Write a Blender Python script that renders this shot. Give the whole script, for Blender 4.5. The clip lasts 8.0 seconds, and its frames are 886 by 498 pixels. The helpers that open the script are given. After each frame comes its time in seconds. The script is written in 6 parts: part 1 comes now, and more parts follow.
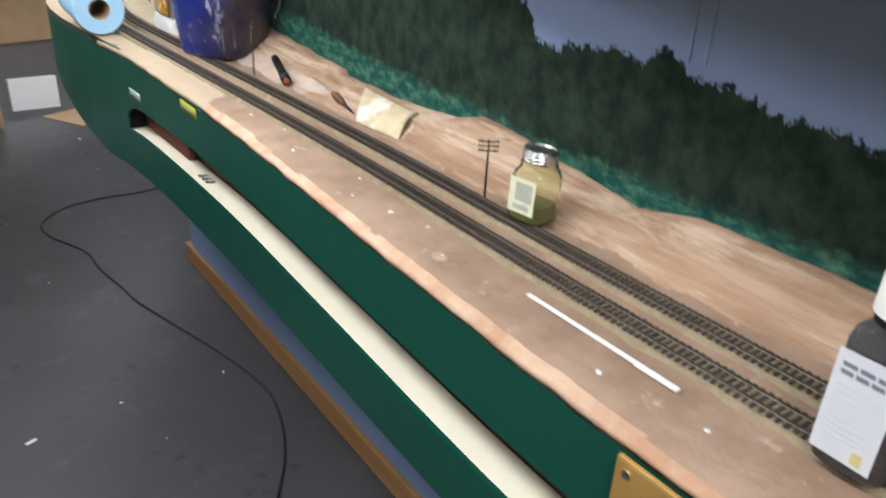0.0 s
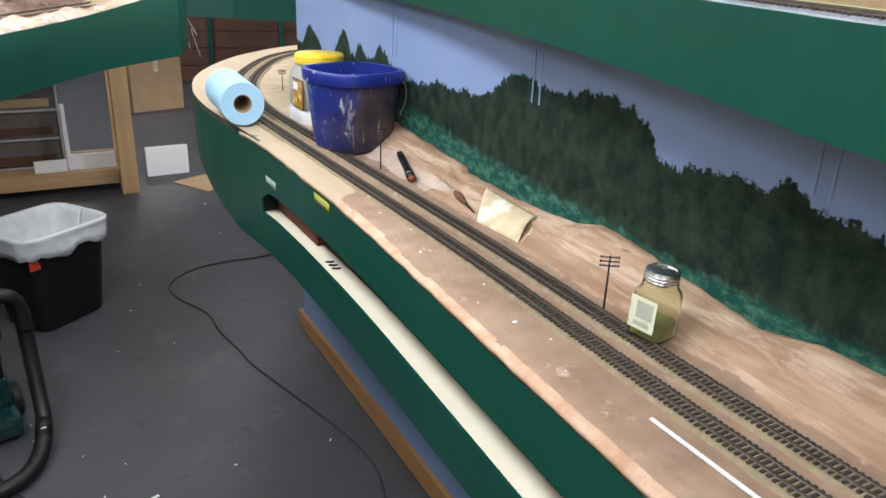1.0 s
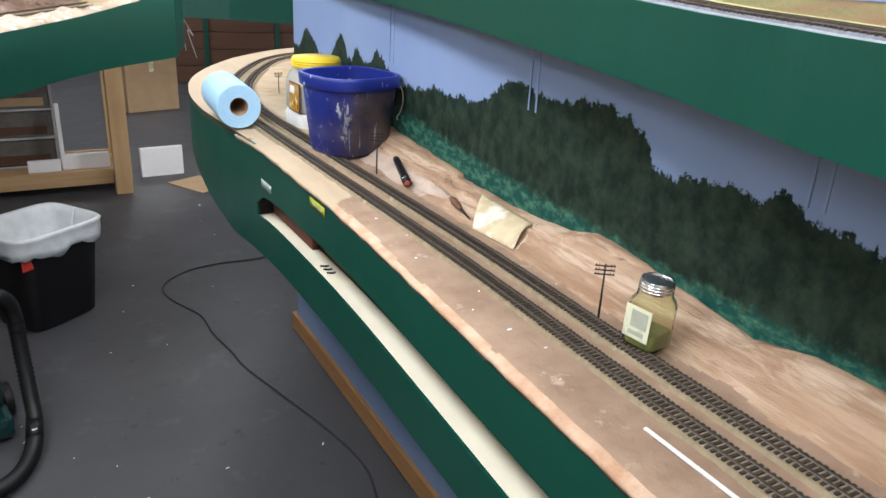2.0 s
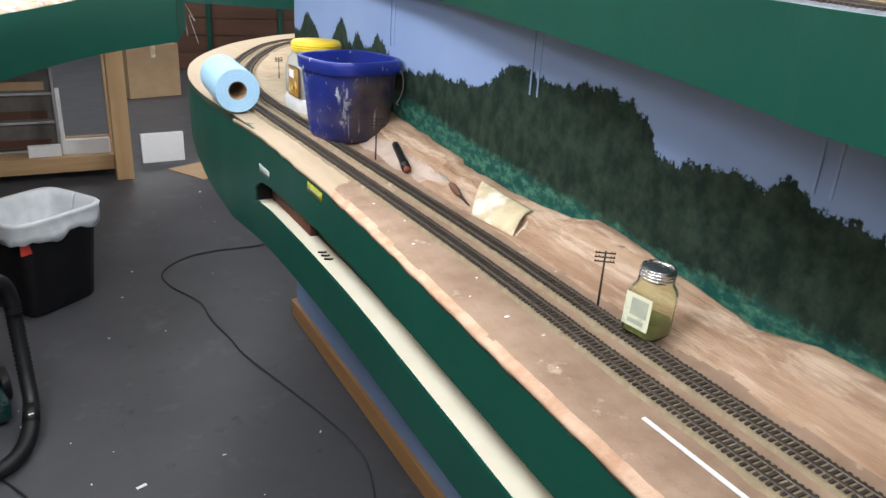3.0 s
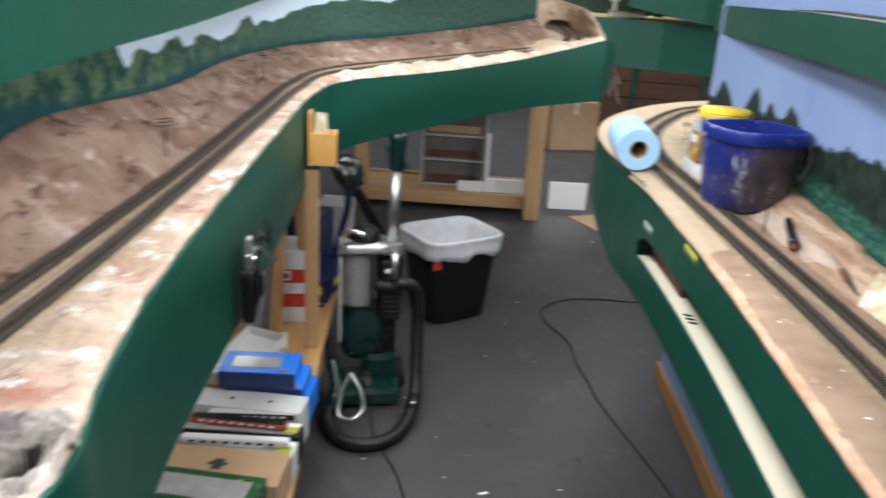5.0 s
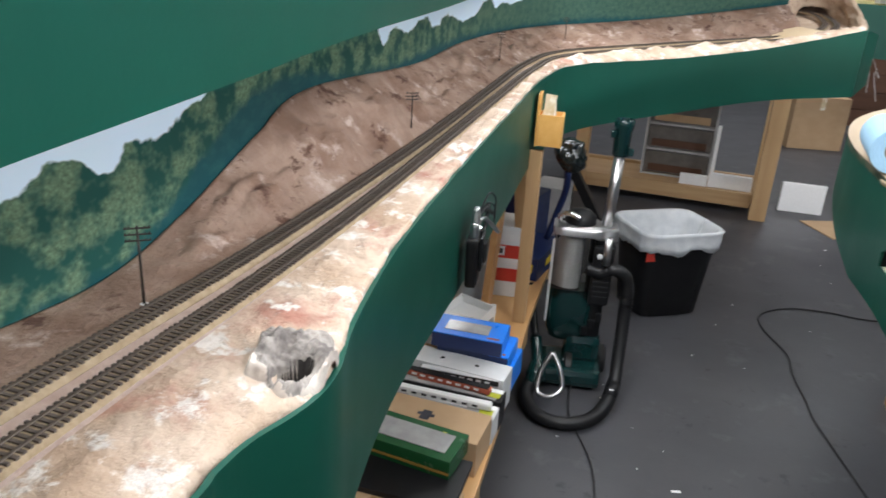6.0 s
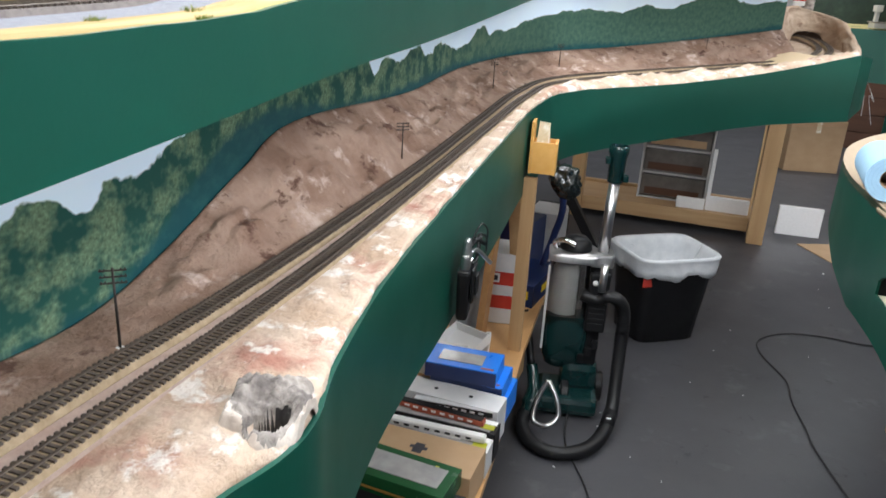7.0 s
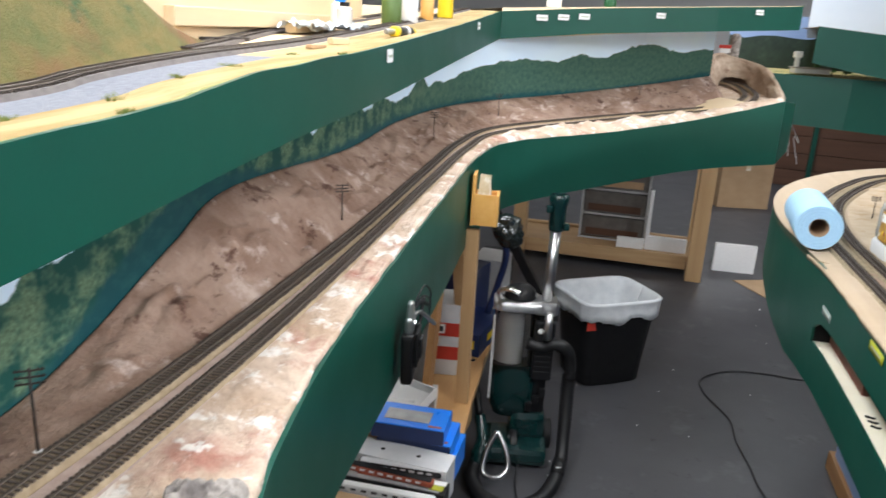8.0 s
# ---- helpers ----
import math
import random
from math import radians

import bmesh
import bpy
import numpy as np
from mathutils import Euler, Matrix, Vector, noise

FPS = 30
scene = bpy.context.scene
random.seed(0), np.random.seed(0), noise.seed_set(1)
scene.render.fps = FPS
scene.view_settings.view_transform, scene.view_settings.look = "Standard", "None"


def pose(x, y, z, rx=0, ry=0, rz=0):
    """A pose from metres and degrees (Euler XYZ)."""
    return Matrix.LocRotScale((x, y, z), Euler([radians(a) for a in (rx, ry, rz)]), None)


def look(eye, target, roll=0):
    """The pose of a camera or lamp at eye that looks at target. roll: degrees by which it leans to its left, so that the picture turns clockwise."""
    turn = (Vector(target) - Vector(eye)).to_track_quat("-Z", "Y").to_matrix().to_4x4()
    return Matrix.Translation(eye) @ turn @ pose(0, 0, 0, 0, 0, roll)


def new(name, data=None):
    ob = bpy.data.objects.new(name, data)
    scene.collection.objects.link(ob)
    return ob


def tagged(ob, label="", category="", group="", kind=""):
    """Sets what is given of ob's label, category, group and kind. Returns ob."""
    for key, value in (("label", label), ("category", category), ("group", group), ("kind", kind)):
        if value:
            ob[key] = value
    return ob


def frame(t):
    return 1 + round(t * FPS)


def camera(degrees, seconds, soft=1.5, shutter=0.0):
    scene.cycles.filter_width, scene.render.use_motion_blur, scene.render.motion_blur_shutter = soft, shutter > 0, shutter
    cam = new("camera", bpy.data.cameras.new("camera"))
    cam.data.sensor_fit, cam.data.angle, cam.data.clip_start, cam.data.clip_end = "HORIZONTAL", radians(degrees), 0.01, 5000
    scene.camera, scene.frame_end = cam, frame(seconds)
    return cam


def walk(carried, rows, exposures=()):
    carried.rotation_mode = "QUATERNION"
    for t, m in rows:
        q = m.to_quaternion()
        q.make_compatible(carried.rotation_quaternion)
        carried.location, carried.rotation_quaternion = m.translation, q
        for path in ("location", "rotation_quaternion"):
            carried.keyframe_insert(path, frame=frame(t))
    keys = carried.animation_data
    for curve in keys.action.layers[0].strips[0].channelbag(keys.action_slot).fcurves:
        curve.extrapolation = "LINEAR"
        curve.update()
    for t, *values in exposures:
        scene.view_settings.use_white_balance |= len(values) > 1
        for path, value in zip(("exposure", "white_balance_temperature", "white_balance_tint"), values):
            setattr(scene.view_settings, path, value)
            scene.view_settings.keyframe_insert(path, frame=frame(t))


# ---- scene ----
cam = camera(61.5, 8.0, shutter=0.5)
PATH = [
    (0, (0.211, -0.038, 1.411), (1.305, 1.393, 0.542), 3.5),
    (0.5, (0.179, -0.035, 1.463), (1.196, 1.497, 0.677), 3.0),
    (1, (0.16, -0.039, 1.493), (1.068, 1.584, 0.758), 2.3),
    (1.5, (0.157, -0.038, 1.501), (1.082, 1.583, 0.782), 2.8),
    (3, (0.172, -0.027, 1.485), (1.087, 1.585, 0.734), 3.6),
    (3.5, (0.19, 0.006, 1.481), (1.078, 1.653, 0.773), 3.3),
    (4, (0.21, 0.01, 1.486), (0.874, 1.769, 0.804), 4.3),
    (4.5, (0.217, -0.033, 1.491), (0.551, 1.826, 0.833), 4.0),
    (5, (0.189, -0.105, 1.494), (0.129, 1.782, 0.833), 3.5),
    (5.2, (0.172, -0.13, 1.494), (-0.024, 1.748, 0.834), 3.7),
    (6.3, (0.173, -0.166, 1.502), (-0.459, 1.579, 0.756), 3.4),
    (6.5, (0.172, -0.153, 1.505), (-0.457, 1.601, 0.777), 3.4),
    (7, (0.179, -0.136, 1.512), (-0.419, 1.647, 0.833), 3.35),
    (7.5, (0.183, -0.138, 1.534), (-0.399, 1.677, 0.928), 2.7),
    (8, (0.173, -0.103, 1.553), (-0.301, 1.753, 0.977), 3.25),
]
walk(cam, [(t, look(eye, target, roll)) for t, eye, target, roll in PATH], exposures=[(0, 0.05), (3.5, 0.1), (4.5, 0.1), (6.5, 0.12), (8, 0.0)])

# ---- world and lights ----
world = bpy.data.worlds.new("room_air")
scene.world = world
world.use_nodes = True
world.node_tree.nodes["Background"].inputs[0].default_value = (0.75, 0.85, 1.0, 1)
world.node_tree.nodes["Background"].inputs[1].default_value = 0.08


def lamp(x, y, z, sx, sy, watts):
    d = bpy.data.lights.new("assumed_ceiling_lamp", "AREA")
    d.shape, d.size, d.size_y, d.energy, d.color = "RECTANGLE", sx, sy, watts, (0.94, 0.97, 1.03)
    o = new("assumed_ceiling_lamp", d)
    o.matrix_world = pose(x, y, z)
    return o


# Lamps unseen, places guessed; the 150 W pair added to brighten the left backdrop
LAMPS = [(-0.4, -1.0, 34), (-0.4, 1.0, 34), (-0.4, 3.0, 20), (1.2, 0.4, 40), (1.5, 3.2, 22), (3.7, -0.8, 150), (3.7, 1.4, 150), (-1.9, 0.2, 26), (-1.9, 2.8, 32), (1.2, 5.4, 24), (1.2, 8.0, 34), (-1.8, 6.0, 10)]
for lx, ly, lw in LAMPS:
    lamp(lx, ly, 2.62, 0.5, 1.2, lw)

# ---- materials ----


def mat(name, c1, c2=None, scale=20.0, rough=0.6, bump=0.0, bscale=None, metal=0.0, c3=None, s3=4.0, t3=0.6, w3=0.08, stretch=(1, 1, 1), trans=0.0, coat=0.0, rnd=0.0, sharp=0.2, c4=None, s4=40.0, t4=0.62, bdist=0.004, spec=0.5):
    """Two-tone noise colour, an optional third tone in patches, fine relief."""
    m = bpy.data.materials.new(name)
    m.use_nodes = True
    nt = m.node_tree
    b = nt.nodes["Principled BSDF"]
    L = nt.links.new
    b.inputs["Roughness"].default_value, b.inputs["Metallic"].default_value = rough, metal
    b.inputs["Transmission Weight"].default_value, b.inputs["Coat Weight"].default_value = trans, coat
    b.inputs["Specular IOR Level"].default_value = spec
    tc = nt.nodes.new("ShaderNodeTexCoord")
    mp = nt.nodes.new("ShaderNodeMapping")
    mp.inputs["Scale"].default_value = stretch
    L(tc.outputs["Object"], mp.inputs["Vector"])

    def nz(s, detail=6, r=0.6):
        n = nt.nodes.new("ShaderNodeTexNoise")
        n.inputs["Scale"].default_value, n.inputs["Detail"].default_value, n.inputs["Roughness"].default_value = s, detail, r
        L(mp.outputs[0], n.inputs["Vector"])
        return n.outputs["Fac"]

    def mix(fac, a, bb):
        x = nt.nodes.new("ShaderNodeMix")
        x.data_type = "RGBA"
        L(fac, x.inputs[0])
        for v, k in ((a, 6), (bb, 7)):
            if isinstance(v, tuple):
                x.inputs[k].default_value = (*v, 1)
            else:
                L(v, x.inputs[k])
        return x.outputs[2]

    def ramp(fac, lo, hi):
        r = nt.nodes.new("ShaderNodeMapRange")
        r.inputs[1].default_value, r.inputs[2].default_value = lo, hi
        L(fac, r.inputs[0])
        return r.outputs[0]
    col = mix(ramp(nz(scale, 9), 0.5 - sharp, 0.5 + sharp), c1, c2 if c2 else tuple(v * 0.8 for v in c1))
    if c3:
        col = mix(ramp(nz(s3, 8, 0.65), t3, t3 + w3), col, c3)
    if c4:
        col = mix(ramp(nz(s4, 9, 0.7), t4, t4 + 0.06), col, c4)
    if rnd:
        oi = nt.nodes.new("ShaderNodeObjectInfo")
        hv = nt.nodes.new("ShaderNodeHueSaturation")
        L(ramp(oi.outputs["Random"], 0, 1), hv.inputs["Value"])
        hv.inputs["Value"].default_value = 1
        r2 = nt.nodes.new("ShaderNodeMapRange")
        r2.inputs[3].default_value, r2.inputs[4].default_value = 1 - rnd, 1 + rnd
        L(oi.outputs["Random"], r2.inputs[0])
        L(r2.outputs[0], hv.inputs["Value"])
        L(col, hv.inputs["Color"])
        col = hv.outputs[0]
    L(col, b.inputs["Base Color"])
    rr = nt.nodes.new("ShaderNodeMapRange")
    rr.inputs[3].default_value, rr.inputs[4].default_value = max(0.02, rough - 0.08), min(1, rough + 0.08)
    L(nz(scale * 1.7), rr.inputs[0])
    L(rr.outputs[0], b.inputs["Roughness"])
    if bump:
        bp = nt.nodes.new("ShaderNodeBump")
        bp.inputs["Strength"].default_value, bp.inputs["Distance"].default_value = bump, bdist
        L(nz(bscale or scale * 3, 10, 0.65), bp.inputs["Height"])
        L(bp.outputs[0], b.inputs["Normal"])
    return m


def wood(name, c1, c2, along="y", rough=0.55, s=30.0, rnd=0.0):
    st = {"x": (0.06, 1, 1), "y": (1, 0.06, 1), "z": (1, 1, 0.06)}[along]
    return mat(name, c1, c2, s, rough, 0.25, s * 2.5, stretch=st, rnd=rnd)


GREEN = mat("green_fascia_paint", (0.0040, 0.062, 0.042), (0.0055, 0.074, 0.051), 3.0, 0.40, 0.06, 160, c3=(0.10, 0.22, 0.17), s3=26, t3=0.755, w3=0.02, spec=0.3)
BLUE = mat("blue_wall_paint", (0.24, 0.34, 0.57), (0.27, 0.37, 0.60), 2.0, 0.6, 0.05, 120)
FLOOR = mat("grey_floor_paint", (0.050, 0.050, 0.056), (0.070, 0.069, 0.076), 2.2, 0.50, 0.15, 60, c3=(0.10, 0.10, 0.107), s3=5, t3=0.57, w3=0.14, c4=(0.034, 0.034, 0.038), s4=9, t4=0.60)
WALLP = mat("room_wall_paint", (0.62, 0.62, 0.62), (0.68, 0.68, 0.67), 2, 0.8, 0.05)
CEIL = mat("ceiling_tile", (0.72, 0.72, 0.70), (0.78, 0.78, 0.76), 40, 0.9, 0.1)
PLASTER_R = mat("brown_plaster", (0.285, 0.185, 0.125), (0.385, 0.265, 0.19), 10.0, 0.85, 0.6, 90, c3=(0.52, 0.39, 0.30), s3=30, t3=0.62, w3=0.08, sharp=0.12, c4=(0.66, 0.58, 0.50), s4=60, t4=0.685)
HILL_R = mat("ochre_rock_plaster", (0.40, 0.245, 0.155), (0.58, 0.40, 0.275), 30.0, 0.85, 1.0, 60, c3=(0.70, 0.53, 0.40), s3=26, t3=0.52, w3=0.12, stretch=(1, 0.16, 2.2), sharp=0.12, c4=(0.22, 0.125, 0.080), s4=44, t4=0.63, bdist=0.009)
LIP_R = mat("orange_plaster_lip", (0.48, 0.28, 0.175), (0.62, 0.43, 0.31), 22.0, 0.85, 0.6, 90, sharp=0.12)
PLASTER_L = mat("pink_plaster", (0.52, 0.37, 0.26), (0.74, 0.60, 0.48), 9.0, 0.85, 1.0, 55, c3=(0.45, 0.215, 0.16), s3=7, t3=0.52, w3=0.14, sharp=0.16, c4=(0.84, 0.78, 0.72), s4=17, t4=0.535, bdist=0.010)
HILL_L = mat("rust_rock_plaster", (0.235, 0.142, 0.100), (0.37, 0.255, 0.195), 9.0, 0.88, 1.0, 34, c3=(0.55, 0.43, 0.37), s3=14, t3=0.565, w3=0.10, sharp=0.10, c4=(0.115, 0.056, 0.038), s4=13, t4=0.565, bdist=0.012)
BOARD = wood("bare_deck_board", (0.40, 0.305, 0.205), (0.49, 0.385, 0.27), "y", 0.7, 14)
CREAM = mat("cream_paint", (0.83, 0.77, 0.60), (0.87, 0.82, 0.67), 12, 0.55, 0.1)
TIE = mat("tie_brown", (0.030, 0.022, 0.017), (0.065, 0.048, 0.038), 300, 0.8, 0.2)
TIE_L = mat("tie_grey_brown", (0.075, 0.058, 0.048), (0.13, 0.105, 0.088), 200, 0.8, 0.2)
RAIL = mat("rail_weathered", (0.060, 0.046, 0.036), (0.12, 0.095, 0.075), 150, 0.45, 0.1, metal=0.4)
BALLAST_R = mat("olive_roadbed", (0.24, 0.19, 0.12), (0.36, 0.29, 0.19), 60, 0.9, 0.5, 250, c3=(0.55, 0.46, 0.36), s3=16, t3=0.60, w3=0.15)
BALLAST_L = mat("pink_ballast", (0.52, 0.38, 0.33), (0.66, 0.53, 0.47), 60, 0.9, 0.6, 300)
CORK = mat("tan_cork_roadbed", (0.26, 0.19, 0.11), (0.42, 0.33, 0.22), 80, 0.9, 0.4, 260)
CEMENT = mat("cave_grey_plaster", (0.16, 0.14, 0.13), (0.42, 0.38, 0.345), 40, 0.85, 1.0, 60, sharp=0.12, bdist=0.008)
# Near-black that stands for the shade inside the slot and punched holes
HOLLOW_SHADE = mat("hollow_shade_paint", (0.012, 0.011, 0.011), None, 20, 0.95)
PINE = wood("pine_post", (0.46, 0.28, 0.13), (0.56, 0.37, 0.19), "z", 0.5)
PINE_X = wood("pine_rail", (0.44, 0.27, 0.13), (0.54, 0.36, 0.19), "x", 0.5)
PINE_Y = wood("pine_board", (0.50, 0.28, 0.11), (0.60, 0.36, 0.16), "y", 0.45)
OAK = wood("stained_sole_plate", (0.34, 0.165, 0.060), (0.44, 0.235, 0.095), "y", 0.45)
PLANK = wood("brown_crate_plank", (0.075, 0.032, 0.017), (0.12, 0.055, 0.03), "x", 0.6, 12, rnd=0.15)
CARD = mat("cardboard", (0.44, 0.29, 0.16), (0.50, 0.34, 0.20), 10, 0.8, 0.1, 90)
FOAM = mat("white_foam", (0.80, 0.80, 0.80), (0.86, 0.86, 0.86), 60, 0.8, 0.2, 200)
WHITE = mat("white_plastic", (0.78, 0.78, 0.77), (0.84, 0.84, 0.83), 10, 0.4)
BLACK = mat("black_plastic", (0.005, 0.005, 0.006), (0.009, 0.009, 0.010), 20, 0.45, 0.05, spec=0.35)
RUBBER = mat("black_rubber", (0.008, 0.008, 0.009), (0.015, 0.015, 0.016), 30, 0.45, spec=0.35)
CORD = mat("cord_grey", (0.030, 0.030, 0.032), None, 40, 0.5)
TEAL = mat("dark_teal_plastic", (0.003, 0.024, 0.024), (0.005, 0.032, 0.031), 6, 0.22, coat=0.3)
CHROME = mat("chrome", (0.62, 0.62, 0.63), (0.70, 0.70, 0.70), 20, 0.16, metal=1.0)
STEEL = mat("brushed_steel", (0.50, 0.50, 0.51), (0.60, 0.60, 0.60), 60, 0.32, metal=1.0, stretch=(1, 1, 0.05))
BRASS = mat("brass_plate", (0.56, 0.33, 0.09), (0.63, 0.39, 0.13), 40, 0.42, metal=0.5)
BUCKET_RIM = mat("blue_bucket_rim", (0.010, 0.022, 0.20), (0.014, 0.030, 0.26), 6, 0.35, 0.05, c3=(0.50, 0.56, 0.68), s3=42, t3=0.64, w3=0.03, stretch=(1, 1, 0.6))


def painted_bucket():
    """Blue plastic with a brown stain on one side, white drips and splashes."""
    m = mat("blue_bucket_plastic", (0.010, 0.022, 0.19), (0.015, 0.031, 0.26), 6, 0.38, 0.05, c3=(0.66, 0.72, 0.84), s3=24, t3=0.615, w3=0.025, stretch=(1, 1, 0.6), c4=(0.30, 0.34, 0.55), s4=60, t4=0.60)
    nt = m.node_tree
    L = nt.links.new
    b = nt.nodes["Principled BSDF"]
    base = b.inputs["Base Color"].links[0].from_socket
    tc = nt.nodes.new("ShaderNodeTexCoord")

    def node(kind, **vals):
        n = nt.nodes.new(kind)
        for k, v in vals.items():
            n.inputs[k].default_value = v
        return n
    dist = nt.nodes.new("ShaderNodeVectorMath")
    dist.operation = "DISTANCE"
    dist.inputs[1].default_value = (0.020, -0.105, 0.060)
    L(tc.outputs["Object"], dist.inputs[0])
    n1 = node("ShaderNodeTexNoise", Scale=22.0, Detail=6.0)
    L(tc.outputs["Object"], n1.inputs["Vector"])
    sm = node("ShaderNodeMath")
    sm.operation = "MULTIPLY_ADD"
    sm.inputs[1].default_value = 0.09
    L(n1.outputs["Fac"], sm.inputs[0])
    L(dist.outputs["Value"], sm.inputs[2])
    r1 = node("ShaderNodeMapRange")
    r1.inputs[1].default_value, r1.inputs[2].default_value, r1.inputs[3].default_value, r1.inputs[4].default_value = 0.125, 0.205, 0.94, 0.0
    L(sm.outputs[0], r1.inputs[0])
    n2 = node("ShaderNodeTexNoise", Scale=14.0, Detail=7.0)
    L(tc.outputs["Object"], n2.inputs["Vector"])
    stain = nt.nodes.new("ShaderNodeMix")
    stain.data_type = "RGBA"
    stain.inputs[6].default_value, stain.inputs[7].default_value = (0.020, 0.017, 0.045, 1), (0.105, 0.075, 0.060, 1)
    r2 = node("ShaderNodeMapRange")
    r2.inputs[1].default_value, r2.inputs[2].default_value = 0.38, 0.66
    L(n2.outputs["Fac"], r2.inputs[0])
    L(r2.outputs[0], stain.inputs[0])
    mp = nt.nodes.new("ShaderNodeMapping")
    mp.inputs["Scale"].default_value = (1, 1, 0.07)
    L(tc.outputs["Object"], mp.inputs["Vector"])
    n3 = node("ShaderNodeTexNoise", Scale=85.0, Detail=3.0)
    L(mp.outputs[0], n3.inputs["Vector"])
    r3 = node("ShaderNodeMapRange")
    r3.inputs[1].default_value, r3.inputs[2].default_value, r3.inputs[4].default_value = 0.635, 0.69, 0.55
    L(n3.outputs["Fac"], r3.inputs[0])
    a = nt.nodes.new("ShaderNodeMix")
    a.data_type = "RGBA"
    L(r1.outputs[0], a.inputs[0])
    L(base, a.inputs[6])
    L(stain.outputs[2], a.inputs[7])
    c = nt.nodes.new("ShaderNodeMix")
    c.data_type = "RGBA"
    c.inputs[7].default_value = (0.50, 0.54, 0.66, 1)
    L(r3.outputs[0], c.inputs[0])
    L(a.outputs[2], c.inputs[6])
    L(c.outputs[2], b.inputs["Base Color"])
    return m


BUCKET = painted_bucket()
TOWEL = mat("blue_paper_towel", (0.36, 0.60, 0.82), (0.41, 0.66, 0.87), 60, 0.85, 0.3, 320)
TUBE = mat("cardboard_core", (0.34, 0.22, 0.13), None, 40, 0.8)
YELLOW = mat("yellow_cap", (0.85, 0.60, 0.015), (0.88, 0.65, 0.03), 10, 0.4)
CLEAR = mat("milky_clear_plastic", (0.72, 0.71, 0.66), (0.78, 0.76, 0.70), 10, 0.25, trans=0.35)
LABEL = mat("amber_label", (0.30, 0.13, 0.015), (0.62, 0.36, 0.05), 45, 0.45, c3=(0.75, 0.62, 0.45), s3=40, t3=0.62, w3=0.03)
REDP = mat("red_print", (0.50, 0.03, 0.02), (0.58, 0.05, 0.03), 20, 0.5)
PAPER = mat("cream_paper", (0.58, 0.46, 0.27), (0.74, 0.64, 0.44), 30, 0.7, 0.3, 90, c3=(0.86, 0.82, 0.72), s3=14, t3=0.5, w3=0.1)
PAPERW = mat("white_paper", (0.80, 0.80, 0.80), (0.85, 0.85, 0.85), 30, 0.7)
LABELY = mat("pale_green_label", (0.74, 0.76, 0.56), (0.82, 0.83, 0.64), 30, 0.6, c3=(0.62, 0.64, 0.50), s3=60, t3=0.52, w3=0.1)
PRINT = mat("grey_print", (0.50, 0.53, 0.43), None, 40, 0.7)
PRINTD = mat("dark_print", (0.05, 0.05, 0.06), None, 40, 0.7)
GREENGLASS = mat("green_powder", (0.20, 0.20, 0.085), (0.27, 0.26, 0.12), 120, 0.8)
LIDM = mat("tin_lid", (0.72, 0.73, 0.72), (0.80, 0.80, 0.80), 60, 0.25, metal=1.0)
YSTICK = mat("yellow_sticker", (0.50, 0.52, 0.03), None, 40, 0.5)
GSTICK = mat("grey_sticker", (0.45, 0.52, 0.50), None, 40, 0.5)
WIRE = mat("dark_wire", (0.025, 0.018, 0.015), None, 60, 0.6)
LINER = mat("bag_liner", (0.66, 0.69, 0.72), (0.80, 0.82, 0.84), 25, 0.35, 0.5, 40, trans=0.15)
BLUEBOX = mat("bright_blue_card", (0.008, 0.19, 0.80), (0.010, 0.22, 0.85), 10, 0.3)
NAVY = mat("navy_card", (0.010, 0.022, 0.085), (0.014, 0.032, 0.12), 10, 0.35)
GREENBOX = mat("green_carton", (0.010, 0.075, 0.025), (0.015, 0.095, 0.032), 10, 0.25)
FILM = mat("clear_window_film", (0.30, 0.30, 0.30), (0.50, 0.50, 0.49), 14, 0.12)
GREYBOX = mat("grey_carton", (0.60, 0.61, 0.62), (0.72, 0.72, 0.72), 14, 0.4)
RUST = mat("rust_red_model", (0.30, 0.06, 0.03), (0.42, 0.10, 0.05), 30, 0.6)
ORANGEWOOD = mat("varnished_orange_wood", (0.66, 0.34, 0.08), (0.74, 0.42, 0.13), 25, 0.4, stretch=(1, 0.1, 1))
GRASS = mat("grass_mat", (0.19, 0.145, 0.045), (0.105, 0.12, 0.033), 26, 0.95, 1.0, 220, c3=(0.19, 0.088, 0.036), s3=5, t3=0.50, w3=0.16, sharp=0.16, c4=(0.033, 0.085, 0.03), s4=6, t4=0.60, bdist=0.008)
SAND = mat("sand_roadbed", (0.29, 0.20, 0.075), (0.42, 0.315, 0.15), 30, 0.9, 0.4, 200, sharp=0.10, stretch=(1, 0.12, 1))
GREYB = mat("grey_ballast", (0.15, 0.16, 0.19), (0.22, 0.23, 0.265), 120, 0.9, 0.6, 300)
MESHG = mat("grass_edge", (0.26, 0.27, 0.09), (0.40, 0.36, 0.16), 60, 0.95, 0.8, 300)
PLY = wood("raw_plywood", (0.66, 0.50, 0.30), (0.72, 0.57, 0.37), "y", 0.65, 10)
SKYP = mat("pale_sky_paint", (0.55, 0.63, 0.74), (0.62, 0.69, 0.78), 2, 0.7)
DKTREE = mat("dark_tree_paint", (0.012, 0.025, 0.018), (0.024, 0.045, 0.030), 18, 0.7, c3=(0.045, 0.075, 0.05), s3=12, t3=0.55, w3=0.2)


